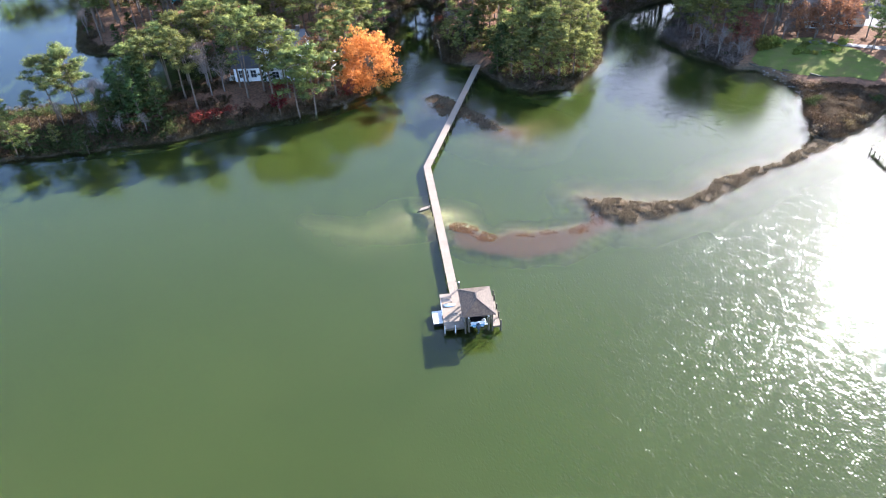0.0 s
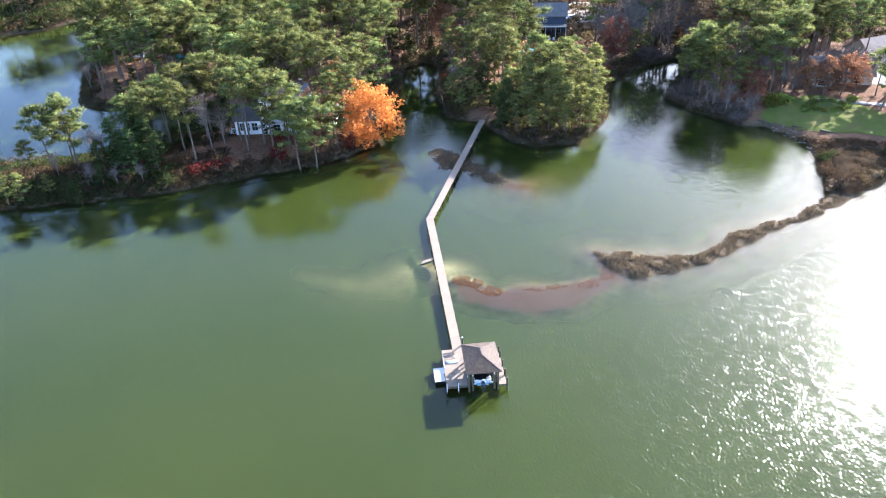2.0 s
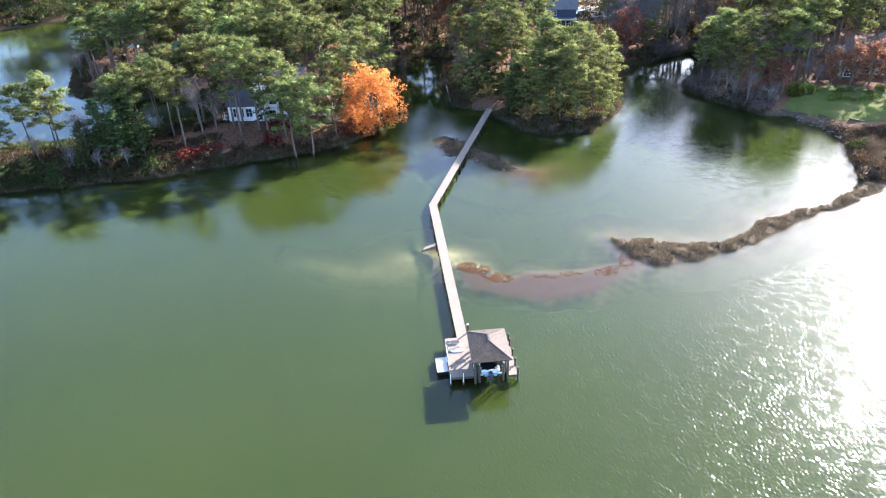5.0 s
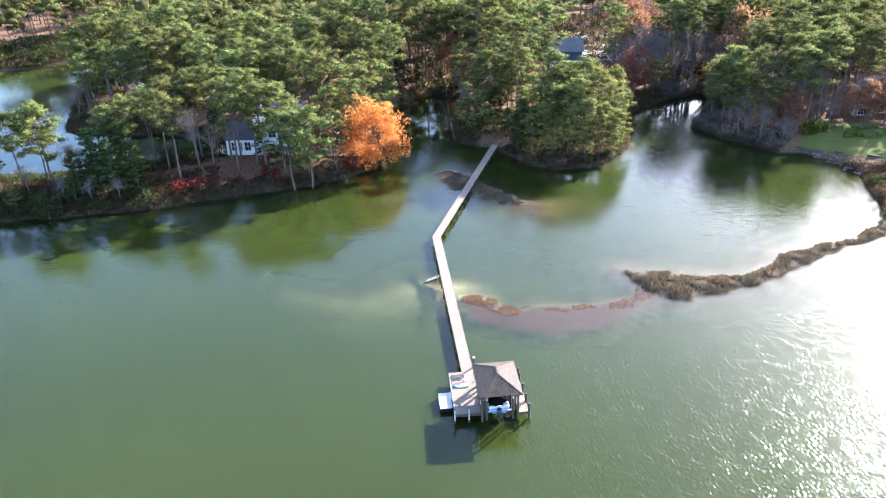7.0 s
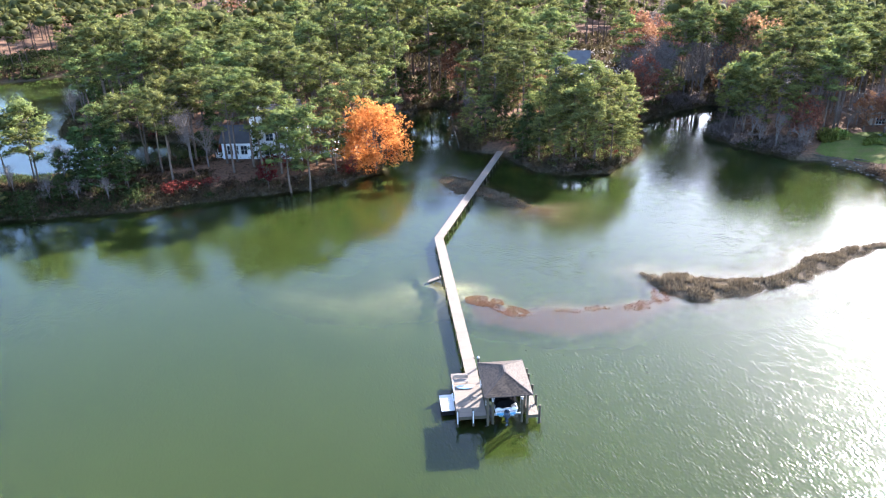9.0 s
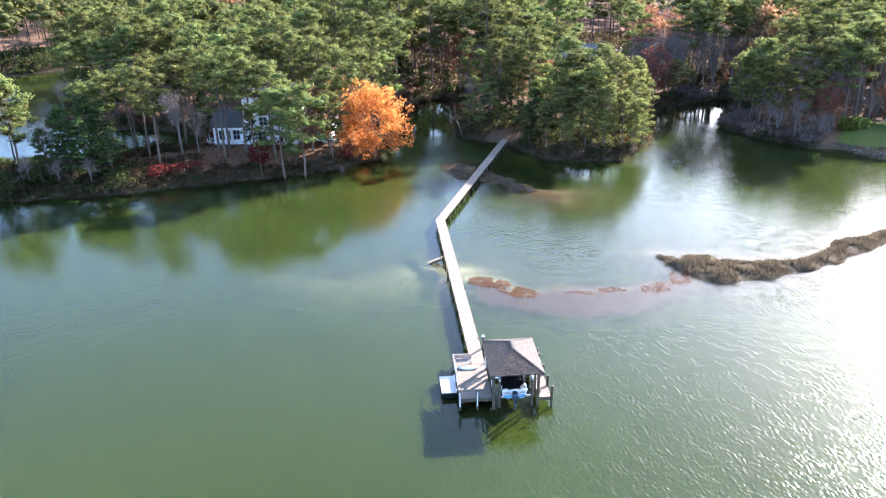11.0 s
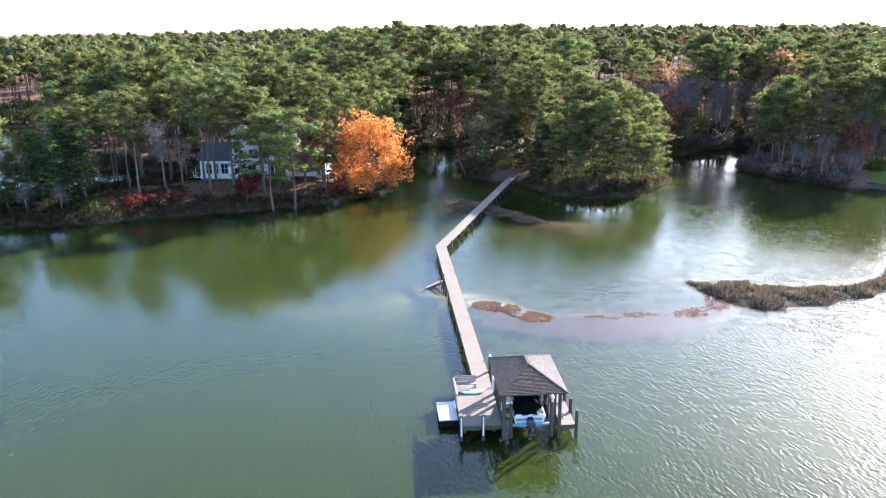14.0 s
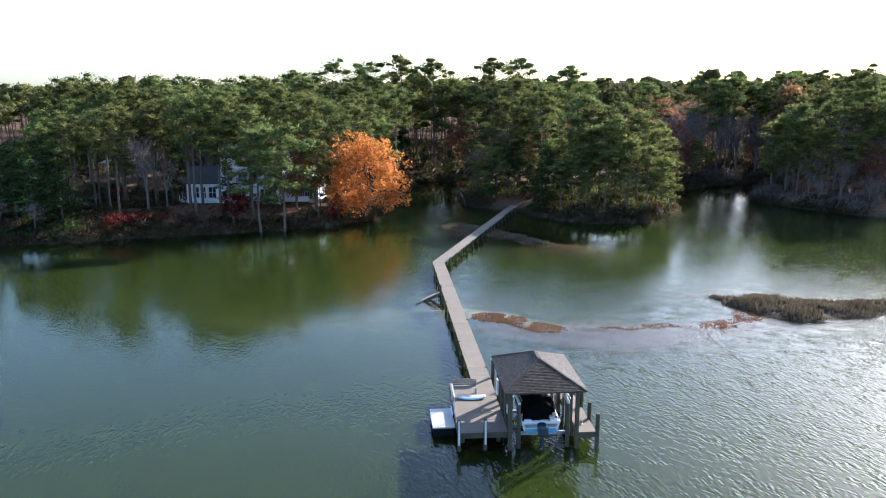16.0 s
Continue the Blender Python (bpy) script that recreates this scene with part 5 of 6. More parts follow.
def far_woods(name, x0, x1, y0, y1, spacing, kinds, mats, limit, mix=(0.84, 0.12, 0.04)):
    xs, ys = np.meshgrid(np.arange(x0, x1, spacing), np.arange(y0, y1, spacing))
    xs = xs.ravel() + RNG.uniform(-0.45, 0.45, xs.size) * spacing
    ys = ys.ravel() + RNG.uniform(-0.45, 0.45, ys.size) * spacing
    ok = (np.abs(xs) < 0.67 * (ys - 10)) & (reach(xs, ys, LAND) > 3)
    for q in CLEAR:
        ok &= ~inside(xs, ys, q)
    xs, ys = xs[ok][:limit], ys[ok][:limit]
    zs = height(xs, ys)
    which = RNG.choice(len(mats), len(xs), p=mix)
    for j, (nm, mat, words) in enumerate(mats):
        leaf, stem = [], []
        for x, y, z, k in zip(xs[which == j], ys[which == j], zs[which == j], RNG.integers(len(kinds), size=int((which == j).sum()))):
            s, a = RNG.uniform(0.72, 1.15), RNG.uniform(0, 6.28)
            c, sn = math.cos(a) * s, math.sin(a) * s
            rot = np.array([[c, sn, 0], [-sn, c, 0], [0, 0, s]])
            kv = kinds[k][0] if j == 0 else kinds[k][0][:kinds[k][2]]
            leaf.append(np.concatenate([kv[:, :3] @ rot + (x, y, z), kv[:, 3:] @ rot / s], 1))
            stem.append(kinds[k][1] @ rot + (x, y, z))
        if not leaf:
            continue
        crowns = tagged(new(nm, leaf_mesh(nm, np.concatenate(leaf), mat)), words, "woodland", kind="stuff")
        tr = new("trunks", leaf_mesh("trunks", np.concatenate(stem), M_BARK))
        tr.parent = crowns
        tagged(tr, "dark pine trunks", kind="stuff")


FAR_MATS = [("far_pine_woods", M_NEEDLE, "dense green pine woods reaching to the skyline"), ("far_bare_woods", M_FARBARE, "grey leafless trees among the far pines"),
            ("far_rust_woods", M_RUST, "scattered rust-brown autumn trees in the far woods")]
far_woods("near", -330, 330, 206, 420, 9.8, [far_kind(71 + i, 20.5, 5.5, 9, 26, 0.8, 0.34) for i in range(6)], FAR_MATS, 2600, (0.87, 0.1, 0.03))
far_woods("mid", -760, 760, 420, 980, 21, [far_kind(81 + i, 20.5, 6.6, 8, 22, 1.1, 0.5) for i in range(4)], FAR_MATS, 2000, (0.94, 0.06, 0.0))
far_woods("back", -2300, 2300, 980, 2600, 50, [far_kind(91 + i, 19, 9.5, 6, 12, 1.7, 0.85) for i in range(3)], FAR_MATS, 1300, (1.0, 0.0, 0.0))


# marsh grass
def grass(name, poly, n, tall, mat, words, inset=0.0, gap=-0.42):
    x0, y0 = poly.min(0)
    x1, y1 = poly.max(0)
    px, py = RNG.uniform(x0, x1, n), RNG.uniform(y0, y1, n)
    d = reach(px, py, poly) + 0.4 * wobble(px * 1.4, py * 1.4)
    ok = (d > inset) & (wobble(px * 2.3 + 4, py * 2.3) > gap)
    px, py, d = px[ok], py[ok], d[ok]
    pz = np.maximum(height(px, py), -0.05)
    hh = tall * (0.45 + 0.55 * np.clip(d / 1.2, 0, 1)) * (0.75 + 0.35 * wobble(px * 0.8, py * 0.8))
    k = 5
    root = np.repeat(np.stack([px, py, pz], 1), k, 0) + RNG.normal(size=(len(px) * k, 3)) * (0.12, 0.12, 0)
    lean = RNG.normal(size=(len(root), 3)) * (0.3, 0.3, 0.05)
    hh = np.repeat(np.maximum(hh, 0.12), k) * RNG.uniform(0.6, 1.2, len(root))
    a = RNG.uniform(0, 6.28, len(root))
    side = np.stack([np.cos(a), np.sin(a), 0 * a], 1) * 0.05
    tip = root + (np.array([0, 0, 1.0]) + lean) * hh[:, None]
    v = np.stack([root - side, root + side, tip], 1).reshape(-1, 3)
    return tagged(new(name, leaf_mesh(name, v, mat)), words, "marsh grass", kind="stuff")


grass("marsh_grass", MARSH_BANK, 24000, 0.62, M_MARSH, "brown tufted marsh grass on the low bar")
grass("shade_marsh_grass", SHADE_MARSH, 7000, 0.4, M_MARSH, "dull brown marsh grass beside the walkway")
grass("red_grass", np.array([(-1.5, 93.6), (0.4, 93.9), (3.2, 91.7), (5.6, 89.6), (6.4, 89), (5, 88.7), (2.8, 89.9), (0.5, 91.3), (-1.2, 92)]), 2600, 0.18, M_REDGRASS, "red-brown grass standing on the shallow bar", -0.3, -0.4)
grass("sparse_red_grass", np.array([(6.5, 90), (13, 90.9), (18, 91.5), (21, 93.5), (21.4, 96.5), (24, 95), (23, 92.5), (19, 90.2), (12, 89.9), (7, 89.4)]), 3000, 0.12, M_REDGRASS, "thin red-brown grass on the drowned end of the bar", 0.0, -0.35)
grass("east_marsh_grass", np.array([(66, 118), (68.5, 115.5), (78, 122), (83, 127.5), (95, 131), (92, 134), (78, 132), (71, 136), (68, 127)]), 22000, 0.7, M_MARSH, "brown marsh grass fringe on the east shore")


# brush along the waterline and under the far bank's trees
def brush(name, x0, x1, y0, y1, n, d0, d1, tall, mat, words, wide=0.07, leaf=0.42, each=9):
    px, py = RNG.uniform(x0, x1, n), RNG.uniform(y0, y1, n)
    d = reach(px, py, LAND) + 0.45 * wobble(px, py)
    ok = (d > d0) & (d < d1)
    for q in (CLEAR[1], CLEAR[5]):
        ok &= ~inside(px, py, q)
    px, py = px[ok], py[ok]
    pz = np.maximum(height(px, py), -0.05)
    lush = np.clip(0.55 + 0.6 * wobble(px * 0.45, py * 0.45), 0.15, 1.3)
    c = np.stack([px, py, pz + tall * 0.4 * lush], 1)
    v = blades(RNG, c, tall * 0.45 * lush, each, tall * leaf, wide, 0.9, 0.7)
    return tagged(new(name, leaf_mesh(name, v, mat)), words, "brush", kind="stuff")


brush("bank_brush", -112, 66, 114, 202, 130000, -0.35, 2.6, 0.95, M_SHRUB, "dense dark brush along the waterline", 0.11)
brush("bank_reeds", -112, 66, 114, 202, 26000, -0.5, 1.2, 0.6, M_MARSH, "dry brown reeds along the waterline")
brush("woodland_floor_brush", -112, 100, 116, 204, 17000, 2.2, 26, 0.5, M_SHRUB, "low dry brush and seedlings on the woodland floor", 0.09)
brush("neck_brush", -114, -48, 114, 146, 11000, 0.4, 11, 1.15, M_SHRUB, "dense dark scrub on the narrow neck of land", 0.12)
brush("neck_evergreens", -114, -55, 114, 144, 7000, 0.2, 7, 1.5, M_CEDAR, "dark evergreen scrub along the neck's bank", 0.12)
brush("east_brush", 62, 100, 116, 146, 14000, 0.0, 9, 0.8, M_SHRUB, "low brown scrub on the east shore", 0.08)
brush("east_bank_scrub", 47, 72, 144, 196, 9000, 0.2, 5, 2.2, M_FARBARE, "dense purplish brown scrub under the east bank trees", 0.1, 0.3, 12)
brush("point_scrub", -4, 37, 138, 172, 6500, 0.8, 15, 1.5, M_SHRUB, "brown and green scrub under the pines on the point", 0.1, 0.28, 11)
brush("point_greenery", -4, 37, 140, 172, 2600, 1.5, 14, 1.9, M_YOUNG, "low green saplings under the pines on the point", 0.1, 0.22, 14)
brush("far_bank_brush", -320, -95, 195, 420, 26000, 0.5, 16, 3.4, M_SHRUB, "shrubby wood edge on the far bank", 0.3, 0.2, 12)
brush("far_bank_greenery", -320, -95, 195, 420, 24000, 0.5, 36, 5.5, M_CEDAR, "young dark pines at the wood edge on the far bank", 0.3, 0.14, 20)
brush("wood_understorey", -150, 170, 196, 290, 13000, 2, 110, 2.6, M_SHRUB, "brown and green brush beneath the far pines", 0.4)


# ---- houses ----
def wall_shell(parent, x0, x1, y0, y1, z0, z1, mat, openings=(), name="wall"):
    """Front wall (low y) with real openings, and the three other walls; all 0.2 m thick. openings: (x0, x1, z0, z1) in the front."""
    t = 0.2
    part(name, boxed(x0, x0 + t, y0 + t, y1, z0, z1), mat, parent)
    part(name, boxed(x1 - t, x1, y0 + t, y1, z0, z1), mat, parent)
    part(name, boxed(x0 + t, x1 - t, y1 - t, y1, z0, z1), mat, parent)
    bm = bmesh.new()
    xs = sorted({x0, x1, *[o[0] for o in openings], *[o[1] for o in openings]})
    zs = sorted({z0, z1, *[o[2] for o in openings], *[o[3] for o in openings]})
    for a, b2 in zip(xs, xs[1:]):
        for c, d in zip(zs, zs[1:]):
            mx, mz = (a + b2) / 2, (c + d) / 2
            if not any(o[0] < mx < o[1] and o[2] < mz < o[3] for o in openings):
                box(bm, a, b2, y0, y0 + t, c, d)
    bmesh.ops.remove_doubles(bm, verts=bm.verts, dist=1e-4)
    part(name, bm, mat, parent)
    for i, (a, b2, c, d) in enumerate(openings):
        w = part("window", boxed(a, b2, y0 + 0.1, y0 + 0.13, c, d), M_GLASS, parent)
        bm = bmesh.new()
        for q in ((a - 0.09, a, c - 0.09, d + 0.09), (b2, b2 + 0.09, c - 0.09, d + 0.09), (a, b2, d, d + 0.09), (a, b2, c - 0.09, c)):
            box(bm, q[0], q[1], y0 - 0.05, y0 + 0.0, q[2], q[3])
        part("frame", bm, M_WHITE, w)
        bm = bmesh.new()
        n = max(2, int(round((b2 - a) / 0.6)))
        for k in range(1, n):
            x = a + (b2 - a) * k / n
            box(bm, x - 0.025, x + 0.025, y0 + 0.05, y0 + 0.098, c, d)
        box(bm, a, b2, y0 + 0.045, y0 + 0.093, (c + d) / 2 - 0.025, (c + d) / 2 + 0.025)
        part("glazing_bar", bm, M_WHITE, w)


def siding(parent, x0, x1, y, z0, z1, mat, openings=()):
    """Lap boards proud of a front wall, cut round its openings."""
    bm = bmesh.new()
    n = int((z1 - z0) / 0.2)
    for i in range(n):
        a, b2 = z0 + i * 0.2, z0 + i * 0.2 + 0.19
        cuts = sorted([(o[0] - 0.1, o[1] + 0.1) for o in openings if o[2] - 0.1 < b2 and o[3] + 0.1 > a])
        at = x0
        for c0, c1 in cuts + [(x1, x1)]:
            if c0 > at:
                box(bm, at, c0, y - 0.018, y - 0.002, a, b2)
            at = max(at, c1)
    return part("lap_siding", bm, mat, parent)


def gable_roof(parent, x0, x1, y0, y1, z, rise, mat, along="x", over=0.35, trim=None, name="roof"):
    """Two slopes with thickness, closed by gable walls."""
    trim = trim or M_WHITE
    bm = bmesh.new()
    X0, X1, Y0, Y1 = x0 - over, x1 + over, y0 - over, y1 + over
    drop = rise * over / ((y1 - y0) / 2 if along == "x" else (x1 - x0) / 2)
    if along == "x":
        my = (y0 + y1) / 2
        prof = [(Y0, z - drop), (my, z + rise), (Y1, z - drop)]
        vs = [[bm.verts.new((x, y, h + dz)) for y, h in prof for dz in (0.0, 0.16)] for x in (X0, X1)]
    else:
        mx = (x0 + x1) / 2
        prof = [(X0, z - drop), (mx, z + rise), (X1, z - drop)]
        vs = [[bm.verts.new((x, y, h + dz)) for x, h in prof for dz in (0.0, 0.16)] for y in (Y0, Y1)]
    a, b2 = vs
    for i in (0, 2):
        bm.faces.new((a[i], a[i + 2], b2[i + 2], b2[i]))
        bm.faces.new((a[i + 1], b2[i + 1], b2[i + 3], a[i + 3]))
        for s in (a, b2):
            bm.faces.new((s[i], s[i + 1], s[i + 3], s[i + 2]))
    bm.faces.new((a[0], b2[0], b2[1], a[1]))
    bm.faces.new((a[4], a[5], b2[5], b2[4]))
    r = part(name, bm, mat, parent)
    for e in (0, 1):
        bm = bmesh.new()
        if along == "x":
            xx = (x0 + 0.01, x1 - 0.01)[e]
            q = [bm.verts.new((xx + dx, y, h)) for dx in (0, (0.15, -0.15)[e]) for y, h in ((y0, z), (y1, z), ((y0 + y1) / 2, z + rise - 0.02))]
        else:
            yy = (y0 + 0.01, y1 - 0.01)[e]
            q = [bm.verts.new((x, yy + dy, h)) for dy in (0, (0.15, -0.15)[e]) for x, h in ((x0, z), (x1, z), ((x0 + x1) / 2, z + rise - 0.02))]
        bm.faces.new(q[:3]), bm.faces.new(q[3:][::-1])
        for i in range(3):
            bm.faces.new((q[i], q[3 + i], q[3 + (i + 1) % 3], q[(i + 1) % 3]))
        part("gable_wall", bm, trim, parent)
    return r


def base_level(x, y):
    return float(height(np.array([x]), np.array([y]))[0])


HZ = base_level(-40, 148)
white_house = empty("white_house", pose(0, 0, HZ - 0.1), "white sided house with dark and grey shingle roofs among pines", "house")
op = [(-47.4, -46.4, 0.9, 2.6), (-45.9, -45.3, 0.9, 2.6), (-44.8, -43.6, 0.9, 2.6)]
wall_shell(white_house, -48.4, -42.6, 145, 152, 0, 3.4, M_SIDING, op)
siding(white_house, -48.4, -42.6, 145, 0.1, 3.4, M_SIDING, op)
gable_roof(white_house, -48.4, -42.6, 145, 152, 3.4, 2.2, M_SLATE, "x", 0.4, M_SIDING)
op = [(-40.0, -38.6, 0.8, 2.4), (-36.2, -33.6, 0.5, 2.3), (-41.5, -40.6, 3.7, 5.0), (-39.6, -38.2, 3.6, 5.0), (-37.4, -36.4, 3.6, 5.0), (-35.4, -34.2, 3.6, 5.0)]
wall_shell(white_house, -42.6, -33, 144.6, 154, 0, 5.6, M_SIDING, op)
siding(white_house, -42.6, -33, 144.6, 0.1, 5.6, M_SIDING, op)
gable_roof(white_house, -42.6, -33, 146.5, 155, 5.6, 3.4, M_GREYROOF, "x", 0.4, M_SIDING)
part("porch_roof", boxed(-40.2, -32.6, 143.4, 147.2, 5.62, 5.8, 0.03), M_WHITE, white_house, "bright white flat porch roof")
for x in (-40.0, -37.6, -35.2, -32.8):
    part("porch_post", boxed(x - 0.08, x + 0.08, 143.55, 143.71, 0, 5.62), M_WHITE, white_house)
part("porch_deck", boxed(-40.2, -32.6, 143.4, 144.55, 2.75, 2.95), M_WHITE, white_house)
op = [(-31.4, -30.4, 0.9, 2.4), (-29.6, -28.8, 0.9, 2.4)]
wall_shell(white_house, -33, -27.4, 147, 153.4, 0, 3.2, M_SIDING, op)
siding(white_house, -33, -27.4, 147, 0.1, 3.2, M_SIDING, op)
gable_roof(white_house, -33, -27.4, 147, 153.4, 3.2, 3.2, M_GREYROOF, "y", 0.35, M_SIDING)
for x0, x1 in ((-31.75, -31.5), (-30.3, -30.05), (-29.95, -29.7), (-28.7, -28.45)):
    part("shutter", boxed(x0, x1, 146.93, 146.975, 0.85, 2.45), M_SLATE, white_house, "dark window shutter")
# dormer gable on the main roof
part("dormer", boxed(-43.0, -40.4, 146.2, 149.0, 5.6, 7.7), M_SIDING, white_house)
gable_roof(white_house, -43.0, -40.4, 146.2, 150.5, 7.7, 1.3, M_GREYROOF, "y", 0.25, M_SIDING, "dormer_roof")
part("chimney", boxed(-34.6, -33.8, 150.2, 151.0, 7, 10.0, 0.02), M_RIPRAP, white_house)
part("low_fence_wall", boxed(-28.6, -24.6, 145.4, 145.55, 0, 0.65), M_FLOAT, white_house, "low white board fence at the end of the house")
steps = empty("garden_steps", pose(-49.3, 145.5, HZ), "white wooden steps with railing beside the house", "steps")
for i in range(4):
    part("tread", boxed(-0.6, 0.6, 0.3 * i, 0.3 * i + 0.3, 0.18 * i, 0.18 * i + 0.18), M_WHITE, steps)
for x in (-0.62, 0.62):
    part("railing_post", boxed(x - 0.04, x + 0.04, 0.0, 0.08, 0, 1.1), M_WHITE, steps)
    part("railing_post", boxed(x - 0.04, x + 0.04, 1.1, 1.18, 0, 1.7), M_WHITE, steps)

# slate-blue house in the woods
BZ = base_level(26, 214)
blue_house = empty("blue_house", pose(26, 213, BZ, 0, 0, -6), "dark slate-blue house with grey roof and white trim", "house")
op = [(-3.8, -3.0, 3.6, 4.9), (-2.8, -2.0, 3.6, 4.9), (-1.8, -1.0, 3.6, 4.9), (-3.0, -1.2, 0.5, 2.3), (0.6, 3.0, 0.3, 2.4)]
wall_shell(blue_house, -4.4, 4.4, -3.4, 3.4, 0, 5.4, M_BLUEWALL, op)
gable_roof(blue_house, -4.4, 4.4, -3.4, 3.4, 5.4, 2.6, M_GREYROOF, "x", 0.4, M_BLUEWALL)
part("deck_roof", boxed(-4.2, 4.6, -6.6, -3.42, 2.85, 3.0), M_GREYROOF, blue_house)
for x in (-4.0, -1.2, 1.6, 4.4):
    part("deck_post", boxed(x - 0.1, x + 0.1, -6.5, -6.3, 0, 2.85), M_WHITE, blue_house)
part("deck_rail", boxed(-4.1, 4.5, -6.48, -6.4, 3.0, 3.25), M_WHITE, blue_house)
for x, y, c in ((-1.0, -8.4, M_WHITE), (0.2, -8.8, M_WHITE)):
    z = base_level(26 + x, 213 + y)
    ch = empty("garden_chair", pose(26 + x, 213 + y, z, 0, 0, 15 * x), "white garden chair near the pool", "chair", "garden chairs")
    part("seat", boxed(-0.3, 0.3, -0.3, 0.3, 0.36, 0.42), c, ch)
    part("backrest", boxed(-0.3, 0.3, 0.26, 0.32, 0.42, 1.0), c, ch)
    for lx in (-0.26, 0.26):
        for ly in (-0.26, 0.26):
            part("leg", boxed(lx - 0.03, lx + 0.03, ly - 0.03, ly + 0.03, 0, 0.36), c, ch)
pz = base_level(21, 195)
pool = empty("swimming_pool", pose(20.5, 195, pz), "covered teal swimming pool with pale rim", "pool")
part("rim", poly_prism([(4.6 * math.cos(i * 0.3927), 2.6 * math.sin(i * 0.3927)) for i in range(16)], -0.4, 0.22), M_CONCRETE, pool)
part("cover", poly_prism([(4.2 * math.cos(i * 0.3927), 2.25 * math.sin(i * 0.3927)) for i in range(16)], 0.1, 0.26), M_TEAL, pool)


def sheet_patch(name, pts, mat, words, category, lift=0.06):
    """A thin ground patch that follows the land."""
    p = np.array(pts, float)
    x0, y0 = p.min(0)
    x1, y1 = p.max(0)
    n = 64
    gx2, gy2 = np.meshgrid(np.linspace(x0, x1, n), np.linspace(y0, y1, n))
    z = height(gx2, gy2) + lift
    d = reach(gx2, gy2, p)
    v = np.stack([gx2.ravel(), gy2.ravel(), z.ravel()], 1)
    i = (np.arange(n - 1)[:, None] * n + np.arange(n - 1)[None, :]).ravel()
    f = np.stack([i, i + 1, i + n + 1, i + n], 1)
    keep = (d.ravel()[f] > -0.3).all(1)
    return tagged(new(name, array_mesh(name, v, f[keep], mat)), words, category, kind="structure")


sheet_patch("driveway", [(30, 219), (44, 222), (50, 240), (46, 262), (22, 262), (16, 240), (20, 224)], M_GRAVEL, "pale gravel drive behind the blue house", "driveway")
sheet_patch("lawn", [(64.5, 149.6), (70.8, 142), (76, 138.8), (84.6, 135.5), (90, 142), (87.5, 149), (84.6, 153), (80.2, 157.4), (74.2, 157), (68, 154)], M_LAWN, "mown green lawn with worn patches", "lawn")
sheet_patch("garden_path", [(78.5, 154.5), (84, 152.5), (92, 149.6), (101, 148), (101, 149.3), (92, 151.2), (85, 153.8), (79, 155.6)], M_CONCRETE, "pale concrete garden path", "path", 0.1)
sheet_patch("east_driveway", [(88, 166), (100, 160), (118, 166), (128, 190), (110, 196), (92, 180)], M_ASPHALT, "grey drive beside the taupe house", "driveway")

# taupe house behind the lawn
TZ = base_level(80, 163)
taupe_house = empty("taupe_house", pose(88.5, 167.5, TZ - 0.5, 0, 0, -14), "low taupe house with brown shingle roof", "house")
op = [(-4.6, -3.2, 0.8, 2.2), (-1.4, 0.2, 0.8, 2.2), (2.4, 4.0, 0.8, 2.2)]
wall_shell(taupe_house, -6.5, 6.5, -3.5, 4.5, 0, 2.9, M_TAUPE, op)
gable_roof(taupe_house, -6.5, 6.5, -3.5, 4.5, 2.9, 2.5, M_BROWNROOF, "x", 0.5, M_TAUPE)
wall_shell(taupe_house, -6.2, -2.4, -6.2, -3.55, 0, 2.7, M_TAUPE, [(-5.2, -3.6, 0.8, 2.0)])
gable_roof(taupe_house, -6.2, -2.4, -6.2, -1.0, 2.75, 1.6, M_BROWNROOF, "y", 0.4, M_TAUPE)
BZ2 = base_level(104, 178)
brown_house = empty("brown_house", pose(103, 180, BZ2, 0, 0, 20), "brown roofed house beyond the drive", "house")
wall_shell(brown_house, -6, 6, -4, 4, 0, 2.9, M_TAUPE, [(-4, -2.4, 0.8, 2.2), (2, 3.6, 0.8, 2.2)])
gable_roof(brown_house, -6, 6, -4, 4, 2.9, 2.8, M_BROWNROOF, "x", 0.5, M_TAUPE)


def car(name, m, mat, label):
    root = empty(name, m, label, "car")
    bm = bmesh.new()
    prof = [(-2.1, 0.3), (-2.1, 0.85), (-1.5, 0.95), (-0.9, 1.42), (0.8, 1.45), (1.5, 0.95), (2.15, 0.8), (2.15, 0.3)]
    a = [[bm.verts.new((x, y * (0.82 if z > 1.2 else 1.0), z)) for x, z in prof] for y in (-0.85, 0.85)]
    bm.faces.new(a[0]), bm.faces.new(a[1][::-1])
    for i in range(8):
        bm.faces.new((a[0][i], a[1][i], a[1][(i + 1) % 8], a[0][(i + 1) % 8]))
    bmesh.ops.bevel(bm, geom=list(bm.edges), offset=0.05, segments=1, affect="EDGES")
    body = part("body", bm, mat, root)
    for y in (-0.845, 0.845):
        part("side_window", boxed(-0.85, 0.9, y * 0.92 - 0.012, y * 0.92 + 0.012, 1.0, 1.34), M_GLASS, body)
    for x in (-1.35, 1.4):
        for y in (-0.8, 0.8):
            w = part("wheel", tubed((x, y - 0.1, 0.32), (x, y + 0.1, 0.32), 0.32, 0.32, 14), M_RUBBER, root)
            part("rim", tubed((x, y - 0.11, 0.32), (x, y + 0.11, 0.32), 0.19, 0.19, 10), M_ALU, w)
    return root


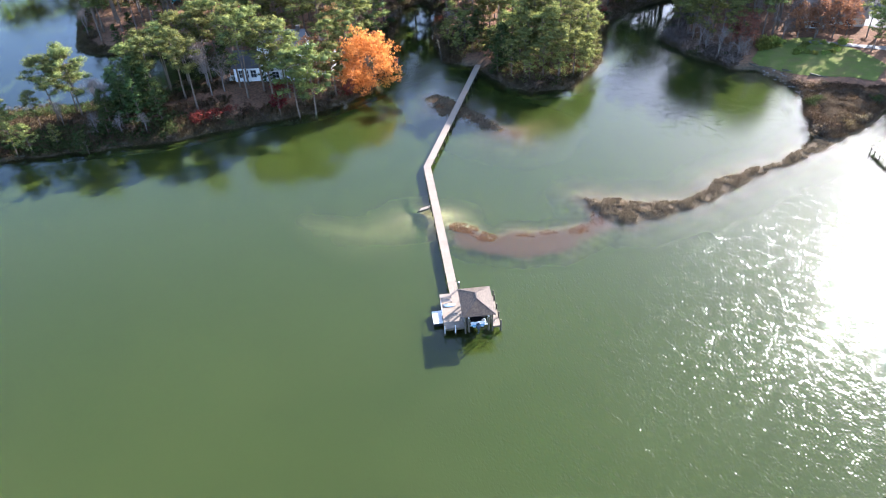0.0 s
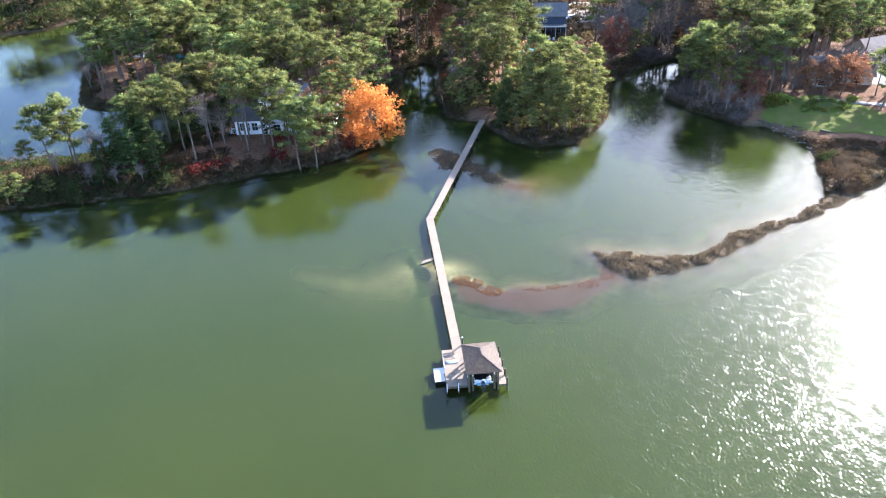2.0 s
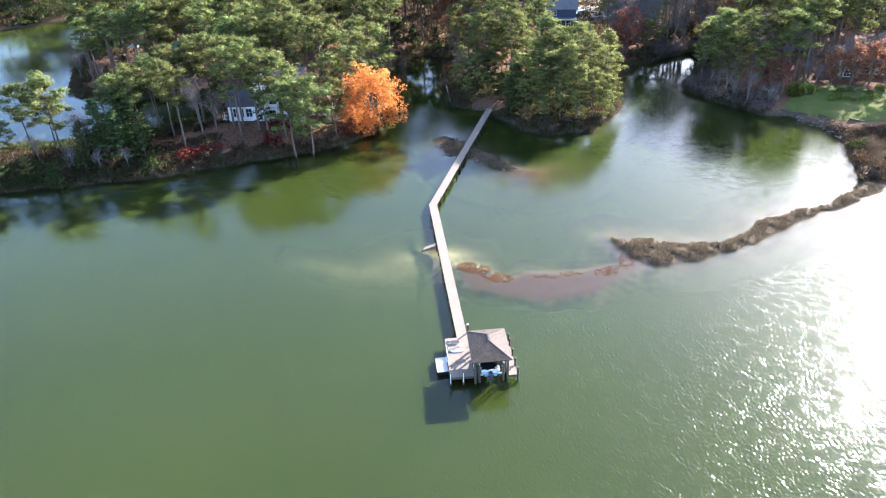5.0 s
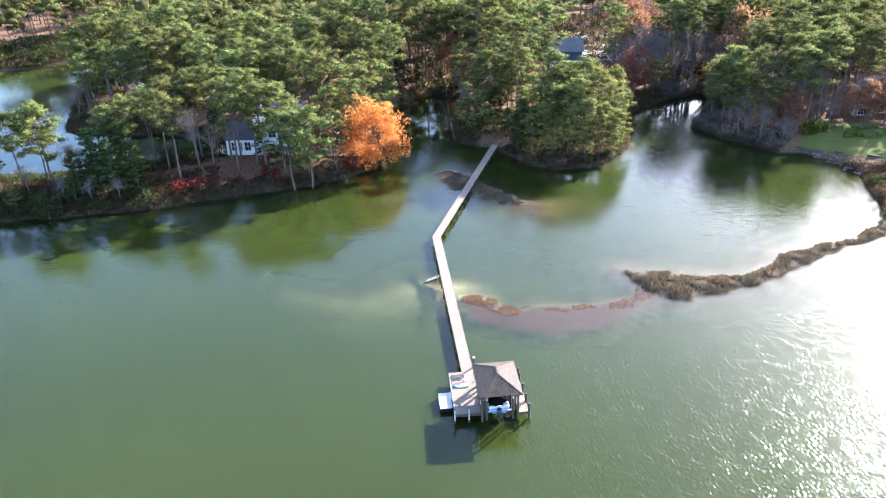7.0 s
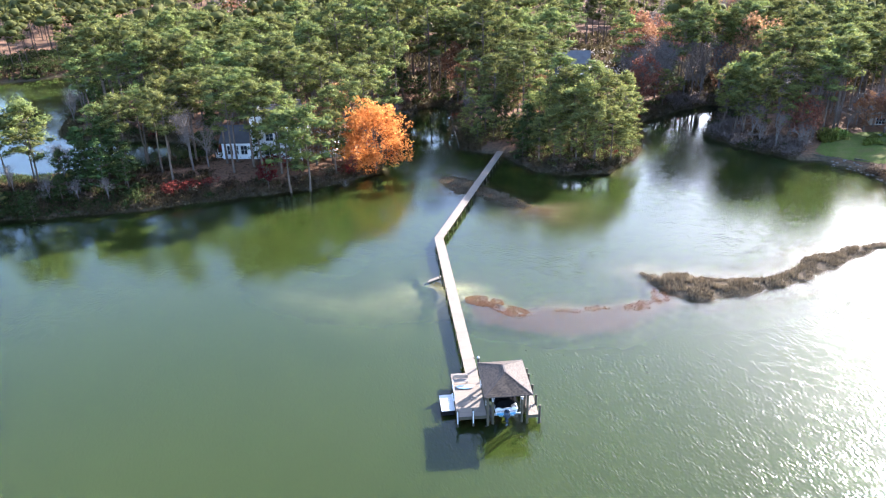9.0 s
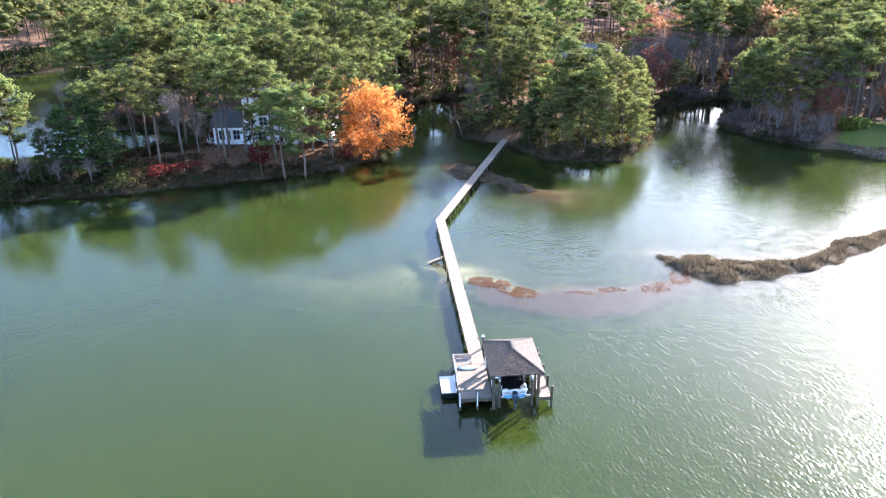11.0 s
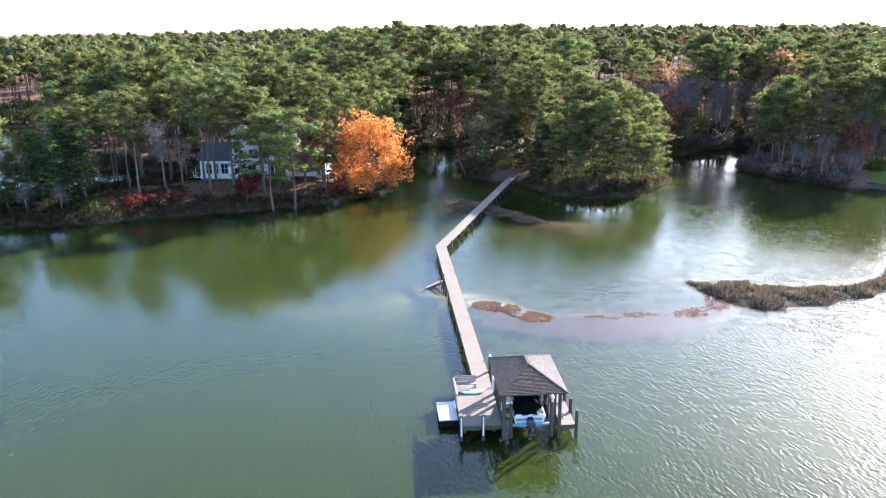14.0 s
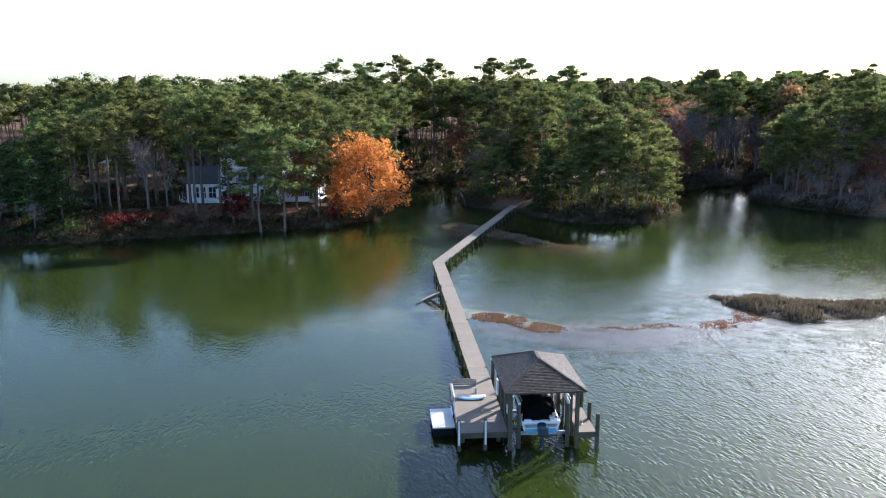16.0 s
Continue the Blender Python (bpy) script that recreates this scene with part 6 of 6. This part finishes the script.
car("parked_car", pose(33.5, 224, base_level(33.5, 224) + 0.06, 0, 0, 25), M_CARSILVER, "silver car parked on the gravel drive")
car("parked_car", pose(31, 227.5, base_level(31, 227.5) + 0.06, 0, 0, 15), M_CARDARK, "dark car parked on the gravel drive")
car("parked_car", pose(88.5, 176, base_level(88.5, 176) + 0.06, 0, 0, 10), M_CARSILVER, "pale car parked under the trees")


# bulkheads and stones along the shores
def bulkhead(name, pts, top, words, mat, follow=0.0):
    root = empty(name, pose(0, 0, 0), words, "bulkhead")
    for a, b2 in zip(pts, pts[1:]):
        L = math.dist(a, b2)
        n = max(1, int(L / 1.0))
        if follow:
            top = min(base_level(*a), base_level(*b2)) + follow
        part("cap_board", strip_box(a, b2, 0, 0.2, top - 0.06, top), mat, root)
        for i in range(n):
            p = [a[k] + (b2[k] - a[k]) * i / n for k in (0, 1)]
            q = [a[k] + (b2[k] - a[k]) * (i + 0.97) / n for k in (0, 1)]
            part("sheet_board", strip_box(p, q, 0, 0.08, -1.0, top - 0.062), mat, root)
    return root


bulkhead("timber_bulkhead", [(-6.1, 188.5), (-5.3, 174), (-3.6, 158)], 0.75, "weathered timber bulkhead along the inlet", M_TIMBER)
bulkhead("garden_wall", [(61.8, 151.4), (64.6, 147.9), (69.3, 144.2), (73.6, 140.7), (77, 137.4)], 1.2, "low dark timber retaining wall along the lawn", M_TIMBER, 0.4)
bulkhead("west_edging", [(-104, 117.3), (-88, 118.6), (-78, 120.6), (-68, 122.4), (-57, 124.2), (-48.6, 127.6)], 0.45, "dark timber edging along the west bank", M_TIMBER)


def rock(seed, r):
    rng = random.Random(seed)
    bm = bmesh.new()
    bmesh.ops.create_icosphere(bm, subdivisions=1, radius=r)
    for v in bm.verts:
        v.co = Vector((v.co.x * rng.uniform(0.7, 1.3), v.co.y * rng.uniform(0.7, 1.3), v.co.z * rng.uniform(0.5, 0.8)))
    me = bpy.data.meshes.new("rock")
    bm.to_mesh(me)
    bm.free()
    me.materials.append(M_RIPRAP)
    return me


ROCKS = [rock(i, 0.42) for i in range(5)]
for i in range(54):
    f = i / 69
    line = [(66, 146), (70.2, 137), (71, 134), (76, 131), (80, 128)]
    g = f * 4
    k = min(3, int(g))
    x = line[k][0] + (line[k + 1][0] - line[k][0]) * (g - k) + random.uniform(-1.2, 1.2)
    y = line[k][1] + (line[k + 1][1] - line[k][1]) * (g - k) + random.uniform(-1.2, 1.2)
    ob = new("rock", ROCKS[i % 5])
    ob.matrix_basis = pose(x, y, max(-0.05, base_level(x, y)) + 0.05, 0, 0, random.uniform(0, 360)) @ Matrix.Scale(random.uniform(0.4, 1.0), 4)
    tagged(ob, "grey-brown stone on the shore", "rock", "shore stones")

# neighbour's small pier on the east side, and the white tent on the far bank
npier = empty("neighbour_pier", pose(74.2, 107.5, 0, 0, 0, 4), "short timber pier on the east side", "pier")
planks(npier, (0, -6), (0, 4.5), 1.0, 0.85)
for v in (-5.5, -2, 1.5, 4.2):
    for u in (-0.45, 0.45):
        piling("piling", npier, u, v, -2.4, 0.95, 0.1)
tz = base_level(-89, 197)
tent = empty("white_tent", pose(-89, 197, tz), "small white canopy tent in the trees", "tent")
bm = bmesh.new()
q = [bm.verts.new(v) for v in ((-1.6, -1.6, 2.0), (1.6, -1.6, 2.0), (1.6, 1.6, 2.0), (-1.6, 1.6, 2.0), (0, 0, 3.0))]
for i in range(4):
    bm.faces.new((q[i], q[(i + 1) % 4], q[4]))
bmesh.ops.solidify(bm, geom=list(bm.faces), thickness=0.03)
part("canopy", bm, M_WHITE, tent)
for x in (-1.5, 1.5):
    for y in (-1.5, 1.5):
        part("pole", tubed((x, y, 0), (x, y, 2.0), 0.03, 0.03, 6), M_ALU, tent)

# teal tarpaulin over a stack by the tent, and a fallen tree in the inlet
tz = base_level(-78.5, 198.5)
bm = bmesh.new()
rows = []
for i in range(8):
    y = -1.8 + 3.6 * i / 7
    rise = 0.9 + 0.25 * math.sin(i * 1.3)
    rows.append([bm.verts.new((x * 1.3, y, max(0.05, rise * (1 - abs(x) ** 2.2) + 0.05 * math.sin(5 * x + i)))) for x in (-1, -0.7, -0.35, 0, 0.35, 0.7, 1)])
for r0, r1 in zip(rows, rows[1:]):
    for j in range(6):
        bm.faces.new((r0[j], r0[j + 1], r1[j + 1], r1[j]))
bmesh.ops.solidify(bm, geom=list(bm.faces), thickness=0.02)
tarp = part("tarpaulin", bm, M_TEAL, None, "", True)
tarp.matrix_basis = pose(-78.5, 198.5, tz, 0, 0, 30)
tagged(tarp, "teal tarpaulin draped over a low stack", "tarpaulin")
for x, y, turn, size in ((55.5, 194.6, 62, 0.4), (57.4, 195.8, 74, 0.5), (59.5, 196.8, 52, 0.42)):
    log = empty("driftwood_log", pose(x, y, 0.45, 0, 83, turn), "bleached leafless trunk lying on the far shore", "driftwood", "stranded trunks")
    log.scale = (size * 0.5, size * 0.5, size)
    for nm, me in zip(("trunk", "twig_crown"), BARE[2][:2]):
        new(nm, me).parent = log
fallen = empty("fallen_tree", pose(-19.8, 183.4, 0.35, 0, 84, 24), "bleached leafless tree fallen into the water", "fallen tree")
fallen.scale = (0.45, 0.45, 0.5)
for nm, me in zip(("trunk", "twig_crown"), BARE[0][:2]):
    ob = new(nm, me)
    ob.parent = fallen
